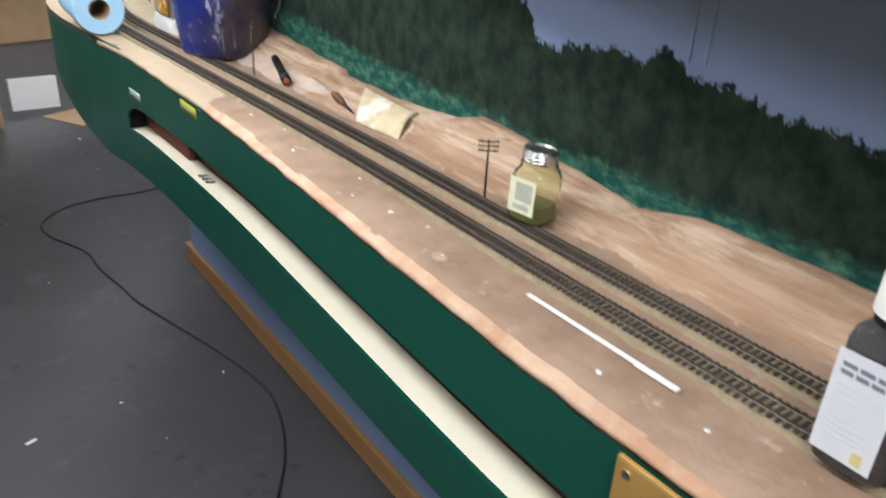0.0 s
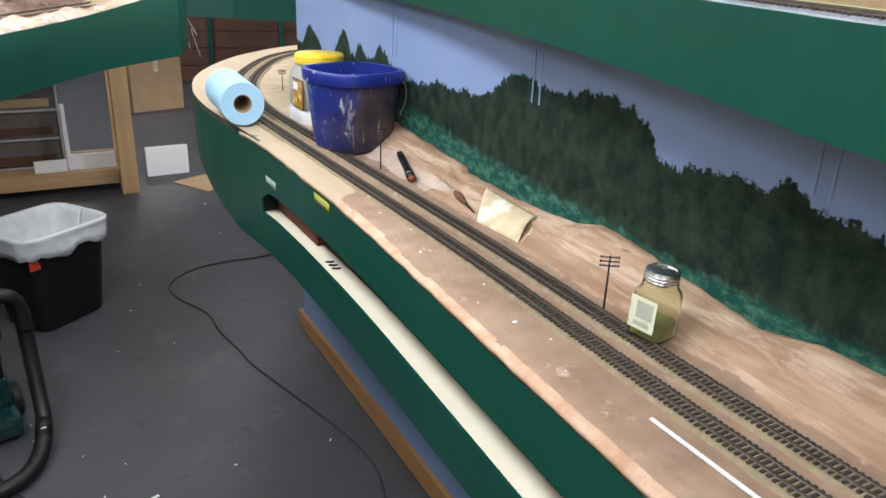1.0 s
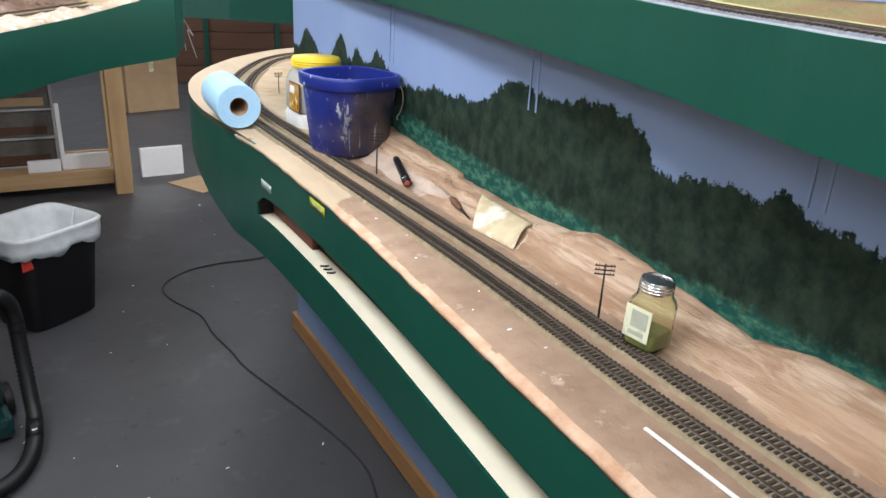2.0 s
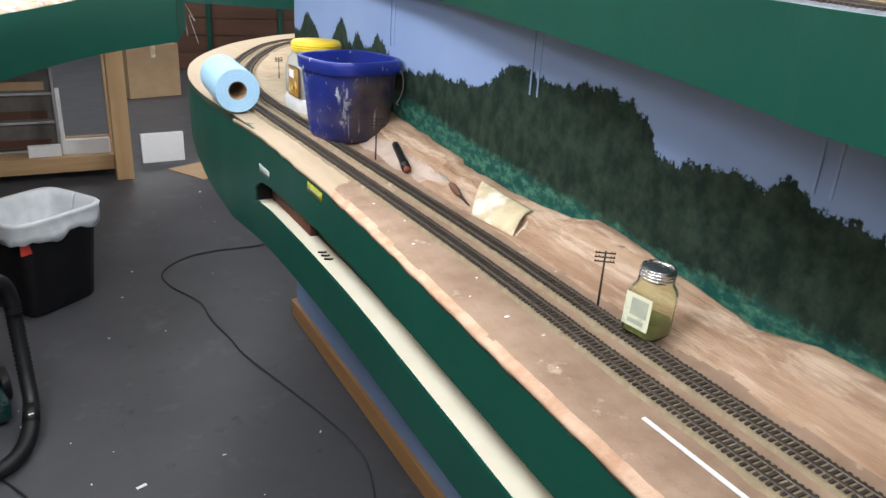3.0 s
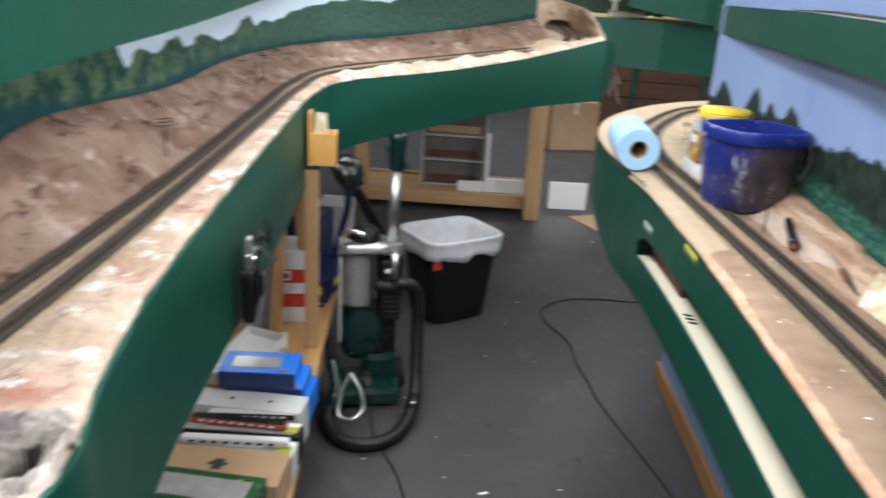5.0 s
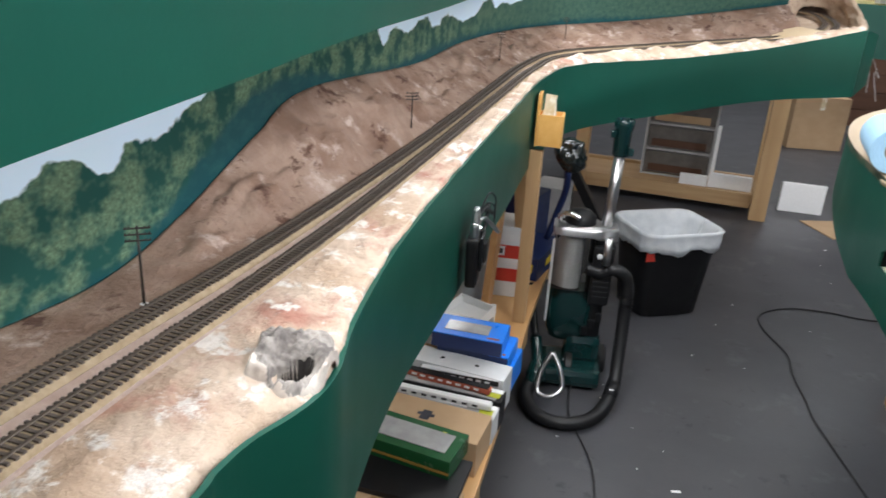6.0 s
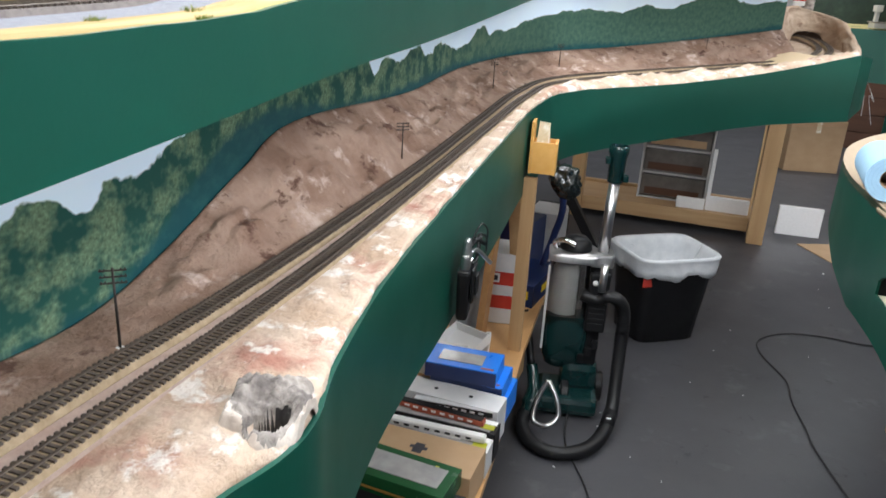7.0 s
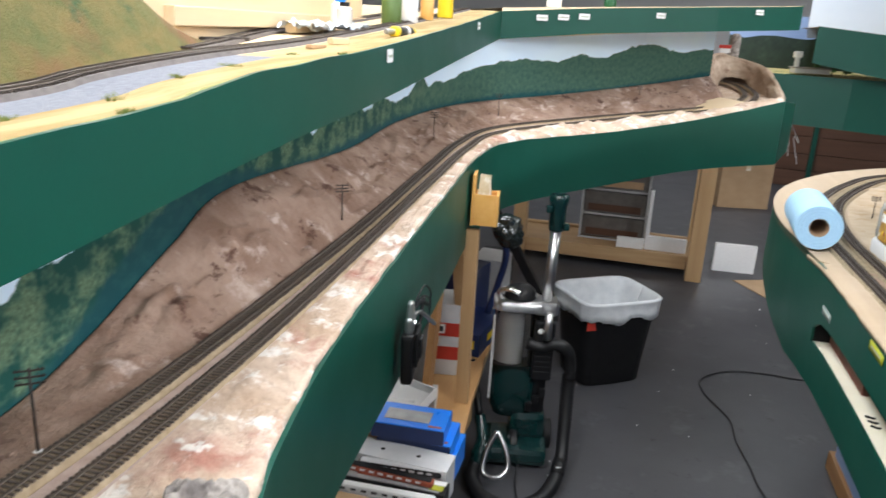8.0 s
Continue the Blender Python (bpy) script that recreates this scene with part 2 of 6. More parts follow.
def glass(name, color, rough=0.02):
    m = bpy.data.materials.new(name)
    m.use_nodes = True
    b = m.node_tree.nodes["Principled BSDF"]
    b.inputs["Base Color"].default_value = (*color, 1)
    b.inputs["Roughness"].default_value, b.inputs["Transmission Weight"].default_value, b.inputs["IOR"].default_value = rough, 1.0, 1.3
    return m


JARGLASS = glass("greenish_glass", (0.92, 0.95, 0.80), 0.05)
BINGLASS = glass("clear_vacuum_bin", (0.62, 0.62, 0.60), 0.10)


def mural(name, curve, length, top, sky, tree1, tree2, low, band, tscale, jag, lowcurve=None, clumps=False):
    """A painted backdrop: sky, a treeline whose height runs along the wall, a low band. UV in metres: along, up."""
    m = bpy.data.materials.new(name)
    m.use_nodes = True
    nt = m.node_tree
    L = nt.links.new
    b = nt.nodes["Principled BSDF"]
    b.inputs["Roughness"].default_value, b.inputs["Specular IOR Level"].default_value = 0.65, 0.15
    uv = nt.nodes.new("ShaderNodeUVMap")
    sx = nt.nodes.new("ShaderNodeSeparateXYZ")
    L(uv.outputs[0], sx.inputs[0])

    def math_(op, a, bb):
        n = nt.nodes.new("ShaderNodeMath")
        n.operation = op
        for k, v in enumerate((a, bb)):
            if isinstance(v, (int, float)):
                n.inputs[k].default_value = v
            else:
                L(v, n.inputs[k])
        return n.outputs[0]

    def nz(scale, detail=6, st=(1, 1, 1)):
        mp = nt.nodes.new("ShaderNodeMapping")
        mp.inputs["Scale"].default_value = st
        n = nt.nodes.new("ShaderNodeTexNoise")
        n.inputs["Scale"].default_value, n.inputs["Detail"].default_value, n.inputs["Roughness"].default_value = scale, detail, 0.65
        L(uv.outputs[0], mp.inputs[0])
        L(mp.outputs[0], n.inputs["Vector"])
        return n.outputs["Fac"]

    def line(points):
        f = nt.nodes.new("ShaderNodeFloatCurve")
        c = f.mapping.curves[0]
        for k, (px, py) in enumerate(points):
            if k < 2:
                c.points[k].location = (px / length, py / top)
            else:
                c.points.new(px / length, py / top)
        f.mapping.update()
        L(math_("DIVIDE", sx.outputs[0], length), f.inputs["Value"])
        return math_("MULTIPLY", f.outputs[0], top)

    def mix(fac, a, bb):
        x = nt.nodes.new("ShaderNodeMix")
        x.data_type = "RGBA"
        L(fac, x.inputs[0])
        for v, k in ((a, 6), (bb, 7)):
            if isinstance(v, tuple):
                x.inputs[k].default_value = (*v, 1)
            else:
                L(v, x.inputs[k])
        return x.outputs[2]

    def step(v, lo, hi):
        r = nt.nodes.new("ShaderNodeMapRange")
        r.inputs[1].default_value, r.inputs[2].default_value = lo, hi
        L(v, r.inputs[0])
        return r.outputs[0]
    if clumps:
        rag = math_("MULTIPLY", math_("SUBTRACT", nz(tscale * 0.55, 3), 0.5), jag)
    else:
        rag = math_("MULTIPLY", math_("SUBTRACT", nz(tscale, 8, (1, 0.25, 1)), 0.5), jag)
    rag2 = math_("MULTIPLY", math_("SUBTRACT", nz(tscale * 4, 4), 0.5), jag * (0.2 if clumps else 0.5))
    edge = math_("ADD", math_("ADD", line(curve), rag), rag2)
    d = math_("SUBTRACT", edge, sx.outputs[1])
    trees = mix(step(nz(tscale * 0.9, 7, (1, 0.8, 1)), 0.40, 0.62), tree1, tree2)
    if clumps:
        leaf = mix(step(nz(tscale * 7, 5), 0.35, 0.65), tuple(v * 0.40 for v in tree2), tree2)
        trees = mix(step(nz(tscale * 0.8, 3), 0.43, 0.58), tree1, leaf)
        far = mix(step(nz(tscale * 2.2, 6), 0.35, 0.65), (0.034, 0.098, 0.080), (0.075, 0.145, 0.105))
        trees = mix(step(sx.outputs[0], 3.3, 4.2), trees, far)
    skyc = mix(step(nz(2.5, 3), 0.3, 0.7), sky, tuple(min(1, v * 1.10) for v in sky))
    col = mix(step(d, -0.001, 0.003), skyc, trees)
    if lowcurve:
        e2 = math_("ADD", line(lowcurve), math_("MULTIPLY", math_("SUBTRACT", nz(tscale * 1.3, 6, (1, 0.6, 1)), 0.5), 0.05))
        lowc = mix(step(nz(tscale * 1.5, 7, (0.7, 1.2, 1)), 0.45, 0.66), low, band)
        col = mix(step(math_("SUBTRACT", e2, sx.outputs[1]), -0.006, 0.012), col, lowc)
    L(col, b.inputs["Base Color"])
    bp = nt.nodes.new("ShaderNodeBump")
    bp.inputs["Strength"].default_value, bp.inputs["Distance"].default_value = 0.15, 0.002
    L(nz(90, 6), bp.inputs["Height"])
    L(bp.outputs[0], b.inputs["Normal"])
    return m


# ---- building helpers ----


def part(name, bm, material, parent=None, label="", smooth=False):
    me = bpy.data.meshes.new(name)
    bmesh.ops.recalc_face_normals(bm, faces=bm.faces)
    bm.to_mesh(me)
    bm.free()
    for p in me.polygons:
        p.use_smooth = smooth
    for mm in (material if isinstance(material, (list, tuple)) else [material]):
        me.materials.append(mm)
    ob = new(name, me)
    if parent:
        ob.parent = parent
    if label:
        ob["label"] = label
    return ob


def thing(name, label, category, x=0, y=0, z=0, rz=0, group="", kind="", rx=0, ry=0):
    o = new(name)
    o.matrix_world = pose(x, y, z, rx, ry, rz)
    o.empty_display_size = 0.02
    return tagged(o, label, category, group, kind)


def add_box(bm, x0, y0, z0, x1, y1, z1, bevel=0.0, m=None, taper=1.0):
    r = bmesh.ops.create_cube(bm, size=1)
    vs = r["verts"]
    for v in vs:
        k = taper if v.co.z < 0 else 1.0
        v.co = Vector(((x0 + x1) / 2 + v.co.x * (x1 - x0) * k, (y0 + y1) / 2 + v.co.y * (y1 - y0) * k, (z0 + z1) / 2 + v.co.z * (z1 - z0)))
    if m:
        bmesh.ops.transform(bm, matrix=m, verts=vs)
    if bevel:
        es = list({e for v in vs for e in v.link_edges})
        bmesh.ops.bevel(bm, geom=es, offset=bevel, segments=2, affect="EDGES", profile=0.6)
    return vs


def box(name, mt, x0, y0, z0, x1, y1, z1, parent=None, bevel=0.002, label="", m=None, taper=1.0):
    bm = bmesh.new()
    add_box(bm, x0, y0, z0, x1, y1, z1, bevel, m, taper)
    return part(name, bm, mt, parent, label)


def add_lathe(bm, prof, seg=24, cx=0, cy=0, sq=None, cap=True):
    """Turned form from (radius, z) pairs. sq: exponent of a rounded-square section, with sx, sy."""
    rings = []
    for r, z in prof:
        ring = []
        for k in range(seg):
            a = 2 * math.pi * k / seg
            c, s = math.cos(a), math.sin(a)
            if sq:
                n, ax, ay = sq
                q = (abs(c) ** n + abs(s) ** n) ** (-1 / n)
                c, s = c * q * ax, s * q * ay
            ring.append(bm.verts.new((cx + r * c, cy + r * s, z)))
        rings.append(ring)
    for a, b in zip(rings, rings[1:]):
        for k in range(seg):
            bm.faces.new((a[k], a[(k + 1) % seg], b[(k + 1) % seg], b[k]))
    if cap:
        bm.faces.new(rings[0])
        bm.faces.new(rings[-1])
    return rings


def lathe(name, mt, prof, parent=None, seg=24, sq=None, label="", cap=True, cx=0, cy=0):
    bm = bmesh.new()
    add_lathe(bm, prof, seg, cx, cy, sq, cap)
    o = part(name, bm, mt, parent, label, True)
    md = o.modifiers.new("edges", "EDGE_SPLIT")
    md.split_angle = radians(50)
    return o


def smoothed(pts, n=8):
    """Catmull-Rom through the points."""
    P = [Vector(p) for p in pts]
    P = [P[0] * 2 - P[1]] + P + [P[-1] * 2 - P[-2]]
    out = []
    for a, b, c, d in zip(P, P[1:], P[2:], P[3:]):
        for k in range(n):
            t = k / n
            out.append(0.5 * (2 * b + (c - a) * t + (2 * a - 5 * b + 4 * c - d) * t * t + (3 * b - a - 3 * c + d) * t ** 3))
    out.append(P[-2].copy())
    return out


def add_tube(bm, pts, r, seg=8, rib=0.0, cap=True):
    rings = []
    up = Vector((0, 0, 1))
    for i, p in enumerate(pts):
        d = (pts[min(i + 1, len(pts) - 1)] - pts[max(i - 1, 0)]).normalized()
        s = d.cross(up)
        if s.length < 0.05:
            s = d.cross(Vector((0, 1, 0)))
        s.normalize()
        n = s.cross(d)
        rr = (r[i] if isinstance(r, list) else r) + (rib if i % 2 else 0)
        rings.append([bm.verts.new(p + rr * (math.cos(2 * math.pi * k / seg) * s + math.sin(2 * math.pi * k / seg) * n)) for k in range(seg)])
    for a, b in zip(rings, rings[1:]):
        for k in range(seg):
            bm.faces.new((a[k], a[(k + 1) % seg], b[(k + 1) % seg], b[k]))
    if cap:
        bm.faces.new(rings[0])
        bm.faces.new(rings[-1])


def tube(name, mt, pts, r, parent=None, seg=8, n=8, rib=0.0, label=""):
    bm = bmesh.new()
    add_tube(bm, smoothed(pts, n) if n else [Vector(p) for p in pts], r, seg, rib)
    return part(name, bm, mt, parent, label, True)


def resample(pts, step):
    out, acc = [pts[0].copy()], 0.0
    for a, b in zip(pts, pts[1:]):
        d = (b - a).length
        t = step - acc
        while t <= d:
            out.append(a.lerp(b, t / d))
            t += step
        acc = d - (t - step)
    return out


def lerp_at(table, v):
    """Value at v of a list of (key, value), straight between keys."""
    if v <= table[0][0]:
        return table[0][1]
    for (a, p), (b, q) in zip(table, table[1:]):
        if v <= b:
            return p + (q - p) * (v - a) / (b - a)
    return table[-1][1]


def wall_band(bm, pts, z0s, z1s, thick=0.006, side=1):
    """A bent panel along plan points, with its own lower and upper line and thickness."""
    front, n = [], len(pts)
    for i, p in enumerate(pts):
        d = (pts[min(i + 1, n - 1)] - pts[max(i - 1, 0)])
        nv = Vector((d.y, -d.x, 0)).normalized() * thick * side
        a, b = Vector((p.x, p.y, z0s[i])), Vector((p.x, p.y, z1s[i]))
        front.append([bm.verts.new(q) for q in (a, b, b + nv, a + nv)])
    for f, g in zip(front, front[1:]):
        for k in range(4):
            bm.faces.new((f[k], f[(k + 1) % 4], g[(k + 1) % 4], g[k]))
    bm.faces.new(front[0])
    bm.faces.new(front[-1])


def track(name, centre, label, group, tie_mat, bed_mat, bed_w=0.042, tie=True, pitch=0.0075, joint=None):
    """HO track: roadbed, ties in one mesh, two rails."""
    t = thing(name, label, "model track", *centre[0], group=group)
    inv = Matrix.Translation(-centre[0])
    C = [inv @ p for p in centre]
    fine = resample(C, 0.02)

    def side(i, seq):
        d = seq[min(i + 1, len(seq) - 1)] - seq[max(i - 1, 0)]
        d.z = 0
        d.normalize()
        return Vector((d.y, -d.x, 0)), d
    bm = bmesh.new()
    rows = []
    for i, p in enumerate(fine):
        s, d = side(i, fine)
        rows.append([bm.verts.new(p + s * x + Vector((0, 0, z))) for x, z in ((-bed_w / 2, -0.006), (-bed_w / 2 + 0.005, 0.0025), (bed_w / 2 - 0.005, 0.0025), (bed_w / 2, -0.006))])
    for a, b in zip(rows, rows[1:]):
        for k in range(3):
            bm.faces.new((a[k], a[k + 1], b[k + 1], b[k]))
    part("roadbed", bm, bed_mat, t)
    if tie:
        rnd = random.Random(len(C))
        vs, fs = [], []
        seq = resample(C, pitch)
        for i, p in enumerate(seq):
            s, d = side(i, seq)
            hw, hl = 0.0017, 0.0152 + rnd.uniform(-0.0006, 0.0006)
            base = len(vs)
            for zz in (0.0022, 0.0046):
                for a, b in ((-1, -1), (1, -1), (1, 1), (-1, 1)):
                    vs.append(p + s * (a * hl) + d * (b * hw + rnd.uniform(-1, 1) * 0.0003) + Vector((0, 0, zz)))
            for f in ((4, 5, 6, 7), (0, 1, 5, 4), (1, 2, 6, 5), (2, 3, 7, 6), (3, 0, 4, 7)):
                fs.append([base + k for k in f])
        me = bpy.data.meshes.new("sleeper_strip")
        me.from_pydata(vs, [], fs)
        me.materials.append(tie_mat)
        o = new("sleeper_strip", me)
        o.parent = t
        o["kind"] = "stuff"
    for sgn in (-1, 1):
        bm = bmesh.new()
        rows = []
        for i, p in enumerate(fine):
            s, d = side(i, fine)
            c = p + s * sgn * 0.0083
            rows.append([bm.verts.new(c + s * x + Vector((0, 0, z))) for x, z in ((-0.0013, 0.0046), (-0.0005, 0.0054), (-0.0006, 0.0072), (0.0006, 0.0072), (0.0005, 0.0054), (0.0013, 0.0046))])
        for a, b in zip(rows, rows[1:]):
            for k in range(5):
                bm.faces.new((a[k], a[k + 1], b[k + 1], b[k]))
        part("rail", bm, RAIL, t)
    return t


def grid_mesh(name, rows, mt, parent=None, label="", smooth=True, pick=None):
    bm = bmesh.new()
    V = [[bm.verts.new(p) for p in r] for r in rows]
    for i, (a, b) in enumerate(zip(V, V[1:])):
        for k in range(len(a) - 1):
            f = bm.faces.new((a[k], a[k + 1], b[k + 1], b[k]))
            if pick:
                f.material_index = pick(i, k)
    return part(name, bm, mt, parent, label, smooth)


def nz3(x, y, z, s):
    return noise.noise((x * s, y * s, z * s))


def solid(ob, t, off=-1):
    if sum(p.normal.z * p.area for p in ob.data.polygons) < 0:
        off = -off
    md = ob.modifiers.new("thickness", "SOLIDIFY")
    md.thickness, md.offset = t, off
    return ob

# ---- room shell ----
tagged(box("floor", FLOOR, -3.6, -3.0, -0.1, 5.0, 10.6, 0.0, bevel=0), "dark grey painted concrete floor with scuffs", "floor", kind="structure")
tagged(box("ceiling", CEIL, -3.6, -3.0, 2.7, 5.0, 10.6, 2.8, bevel=0), "off-white ceiling", "ceiling", kind="structure")
for nm, a in (("wall_west", (-3.7, -3.0, 0, -3.6, 10.6, 2.7)), ("wall_east", (5.0, -3.0, 0, 5.1, 10.6, 2.7)), ("wall_south", (-3.7, -3.1, 0, 5.1, -3.0, 2.7)), ("wall_north", (-3.7, 10.6, 0, 5.1, 10.7, 2.7))):
    tagged(box(nm, WALLP, *a, bevel=0), "plain grey painted room wall", "wall", kind="structure")

# Added, unseen wall that stops lamp light reaching under the left layout
tagged(box("wall_partition", WALLP, -1.30, -1.2, 0.0, -1.24, 4.55, 1.36, bevel=0), "plain unseen partition added to keep light from under the layout", "wall", kind="structure")

# ---- shared lines of the plan ----
ZR = 1.045


def wr(y):
    """Face of the blue backdrop wall on the long shelf."""
    return 0.905 + 0.028 * y


EDGE_R = smoothed([(0.58, -1.4, 0), (0.605, -0.4, 0), (0.610, 0.16, 0), (0.615, 0.45, 0), (0.631, 0.8, 0), (0.646, 1.15, 0), (0.648, 1.46, 0), (0.643, 1.8, 0), (0.625, 2.05, 0), (0.612, 2.28, 0), (0.63, 2.55, 0), (0.70, 2.85, 0), (0.84, 3.15, 0), (1.06, 3.46, 0), (1.36, 3.70, 0), (1.75, 3.75, 0), (2.1, 3.5, 0), (2.25, 3.0, 0), (2.15, 2.3, 0)], 10)
EDGE_R_X = [(p.y, p.x) for p in EDGE_R if p.y < 2.0 and p.x < 1]

# ---- right-hand peninsula: wall, deck, fascia ----
CURVE_R = [(0, .21), (1.2, .19), (1.64, .177), (1.733, .18), (1.783, .197), (1.86, .20), (1.89, .222), (1.924, .198), (1.978, .201), (2.034, .191), (2.104, .19), (2.135, .222), (2.183, .25), (2.238, .259), (2.369, .243), (2.496, .254), (2.591, .203), (2.75, .19), (2.816, .186), (3.026, .165), (3.079, .19), (3.154, .224), (3.192, .192), (3.253, .184), (3.295, .217), (3.347, .180), (3.421, .234), (3.505, .172), (3.611, .160), (3.665, .194), (3.751, .22), (3.829, .16), (3.9, .17)]
LOW_R = [(0, .07), (1.6, .069), (1.77, .067), (1.92, .06), (2.04, .06), (2.23, .066), (2.5, .074), (2.75, .088), (3.02, .11), (3.9, .10)]
MURAL_R = mural("dark_forest_mural", CURVE_R, 3.9, 1.0, (0.235, 0.325, 0.55), (0.009, 0.020, 0.016), (0.028, 0.050, 0.035), (0.009, 0.074, 0.064), (0.090, 0.225, 0.150), 32.0, 0.066, LOW_R)


def panel_uv(ob, u_of, z0):
    uvl = ob.data.uv_layers.new(name="UVMap")
    for lp in ob.data.loops:
        c = ob.data.vertices[lp.vertex_index].co
        uvl.data[lp.index].uv = (u_of(c), c.z - z0)


wall = thing("backdrop_wall", "blue partition wall with a painted dark forest backdrop", "backdrop", kind="structure")
bm = bmesh.new()
for y in (-1.4, 2.49):
    for z in (1.0, 1.52):
        bm.verts.new((wr(y), y, z))
        bm.verts.new((wr(y) + 0.07, y, z))
bmesh.ops.convex_hull(bm, input=bm.verts)
o = part("mural_panel", bm, MURAL_R, wall, "sky-blue panel painted with dark trees")
panel_uv(o, lambda c: c.y + 1.4, ZR)
box("lower_panel", BLUE, 1.035, -1.4, 0.069, 1.11, 2.70, 1.0, wall, 0)
box("sole_plate", OAK, 1.02, -1.4, 0.0, 1.14, 2.735, 0.072, wall, 0.004, "stained wooden sole plate")
for yy in (0.455, 1.032, 1.657):
    st = thing("shelf_standard", "blue-painted slotted shelf standard fixed to the backdrop", "shelf standard", wr(yy) - 0.0002, yy, 1.27, group="shelf standards")
    for k, off in enumerate((-0.011, 0.011)):
        bm = bmesh.new()
        add_box(bm, -0.0016, off - 0.002, -0.015, 0.0, off + 0.002, 0.14, 0.0005)
        part("flange", bm, BLUE, st)

deck = thing("shelf_deck", "bare wooden shelf deck with a rounded end", "deck", kind="structure")
bm = bmesh.new()
vs = [bm.verts.new((p.x + (0.03 if p.y < 1.85 and p.x < 1 else 0.0), p.y, ZR - 0.022)) for p in EDGE_R] + [bm.verts.new((2.15, -1.4, ZR - 0.022))]
f = bm.faces.new(vs)
r = bmesh.ops.extrude_face_region(bm, geom=[f])
for v in r["geom"]:
    if isinstance(v, bmesh.types.BMVert):
        v.co.z = ZR - 0.003
part("deck_board", bm, BOARD, deck)

TOP_S = [(-1.4, .945), (.35, .936), (.9, .932), (1.3, .932), (1.5, .928), (1.68, .923), (1.74, .916), (1.785, .900), (1.816, .872)]
BOT_S = [(-1.4, .88), (.35, .866), (.7, .864), (1.1, .861), (1.5, .860), (1.7, .857), (1.816, .850)]
BOT_F = [(-1.4, .81), (.5, .781), (.7, .774), (.9, .767), (1.1, .762), (1.3, .760), (1.5, .760), (1.7, .755), (1.85, .745), (2.0, .738), (2.15, .765), (2.35, .81), (2.6, .86), (4, .88)]
TOP_F = [(-1.4, 1.036), (.6, 1.038), (1.5, 1.037), (2.0, 1.040), (4, 1.042)]
fas = thing("shelf_fascia", "dark green painted fascia with a long slot, curving round the shelf end", "fascia", kind="structure")
N = len(EDGE_R)
iend = next(i for i, p in enumerate(EDGE_R) if p.y > 1.816)
bm = bmesh.new()
pre = EDGE_R[:iend]
wall_band(bm, pre, [lerp_at(TOP_S, p.y) for p in pre], [lerp_at(TOP_F, p.y) - 0.003 + 0.001 * nz3(0, p.y, 0, 6) for p in pre], 0.006, 1)
part("upper_panel", bm, GREEN, fas)
bm = bmesh.new()
wall_band(bm, pre, [lerp_at(BOT_F, p.y) for p in pre], [lerp_at(BOT_S, p.y) for p in pre], 0.006, 1)
part("lower_panel", bm, GREEN, fas)
bm = bmesh.new()
post = EDGE_R[iend - 1:]
wall_band(bm, post, [lerp_at(BOT_F, p.y) for p in post], [lerp_at(TOP_F, p.y) if p.x < 1 else ZR - 0.003 for p in post], 0.006, 1)
part("end_panel", bm, GREEN, fas)
sub = thing("lower_track_shelf", "cream-painted narrow shelf inside the fascia slot", "shelf", kind="structure")
rows = []
for k in range(0, 66):
    y = -1.3 + k * 0.052
    x = lerp_at(EDGE_R_X, y) + 0.008
    z = lerp_at(BOT_S, y) - 0.006
    rows.append([(x, y, z - 0.012), (x, y, z), (x + 0.025, y, z + 0.001), (x + 0.050, y, z), (x + 0.050, y, z - 0.012)])
grid_mesh("shelf_board", rows, CREAM, sub, smooth=False)
# Brown backing; its upper part is near-black to paint the slot's inner shade
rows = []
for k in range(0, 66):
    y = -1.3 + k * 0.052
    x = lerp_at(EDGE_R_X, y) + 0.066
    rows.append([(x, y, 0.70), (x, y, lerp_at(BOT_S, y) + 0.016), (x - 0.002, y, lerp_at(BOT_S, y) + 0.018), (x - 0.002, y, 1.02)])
grid_mesh("backing", rows, [mat("brown_backing", (0.17, 0.13, 0.10), (0.22, 0.17, 0.13), 20, 0.8, 0.1), HOLLOW_SHADE], sub, smooth=False, pick=lambda i, k: 0 if k == 0 else 1)
box("hidden_load", mat("dark_rust", (0.10, 0.025, 0.015), (0.16, 0.04, 0.02), 30, 0.7), 0.688, 1.50, 0.848, 0.704, 1.806, 0.898, sub, 0.003)
# Added near-black block that paints the shade at the slot's far end
box("end_stop", HOLLOW_SHADE, 0.652, 1.816, 0.80, 0.735, 1.836, 0.99, sub, 0)
for k in range(3):
    bm = bmesh.new()
    add_tube(bm, [Vector((0.672, 1.40 - 0.02 * k, 0.8566)), Vector((0.680, 1.39 - 0.02 * k, 0.8586)), Vector((0.688, 1.395 - 0.02 * k, 0.8566))], 0.0022, 6)
    part("black_clip", bm, BLACK, sub)

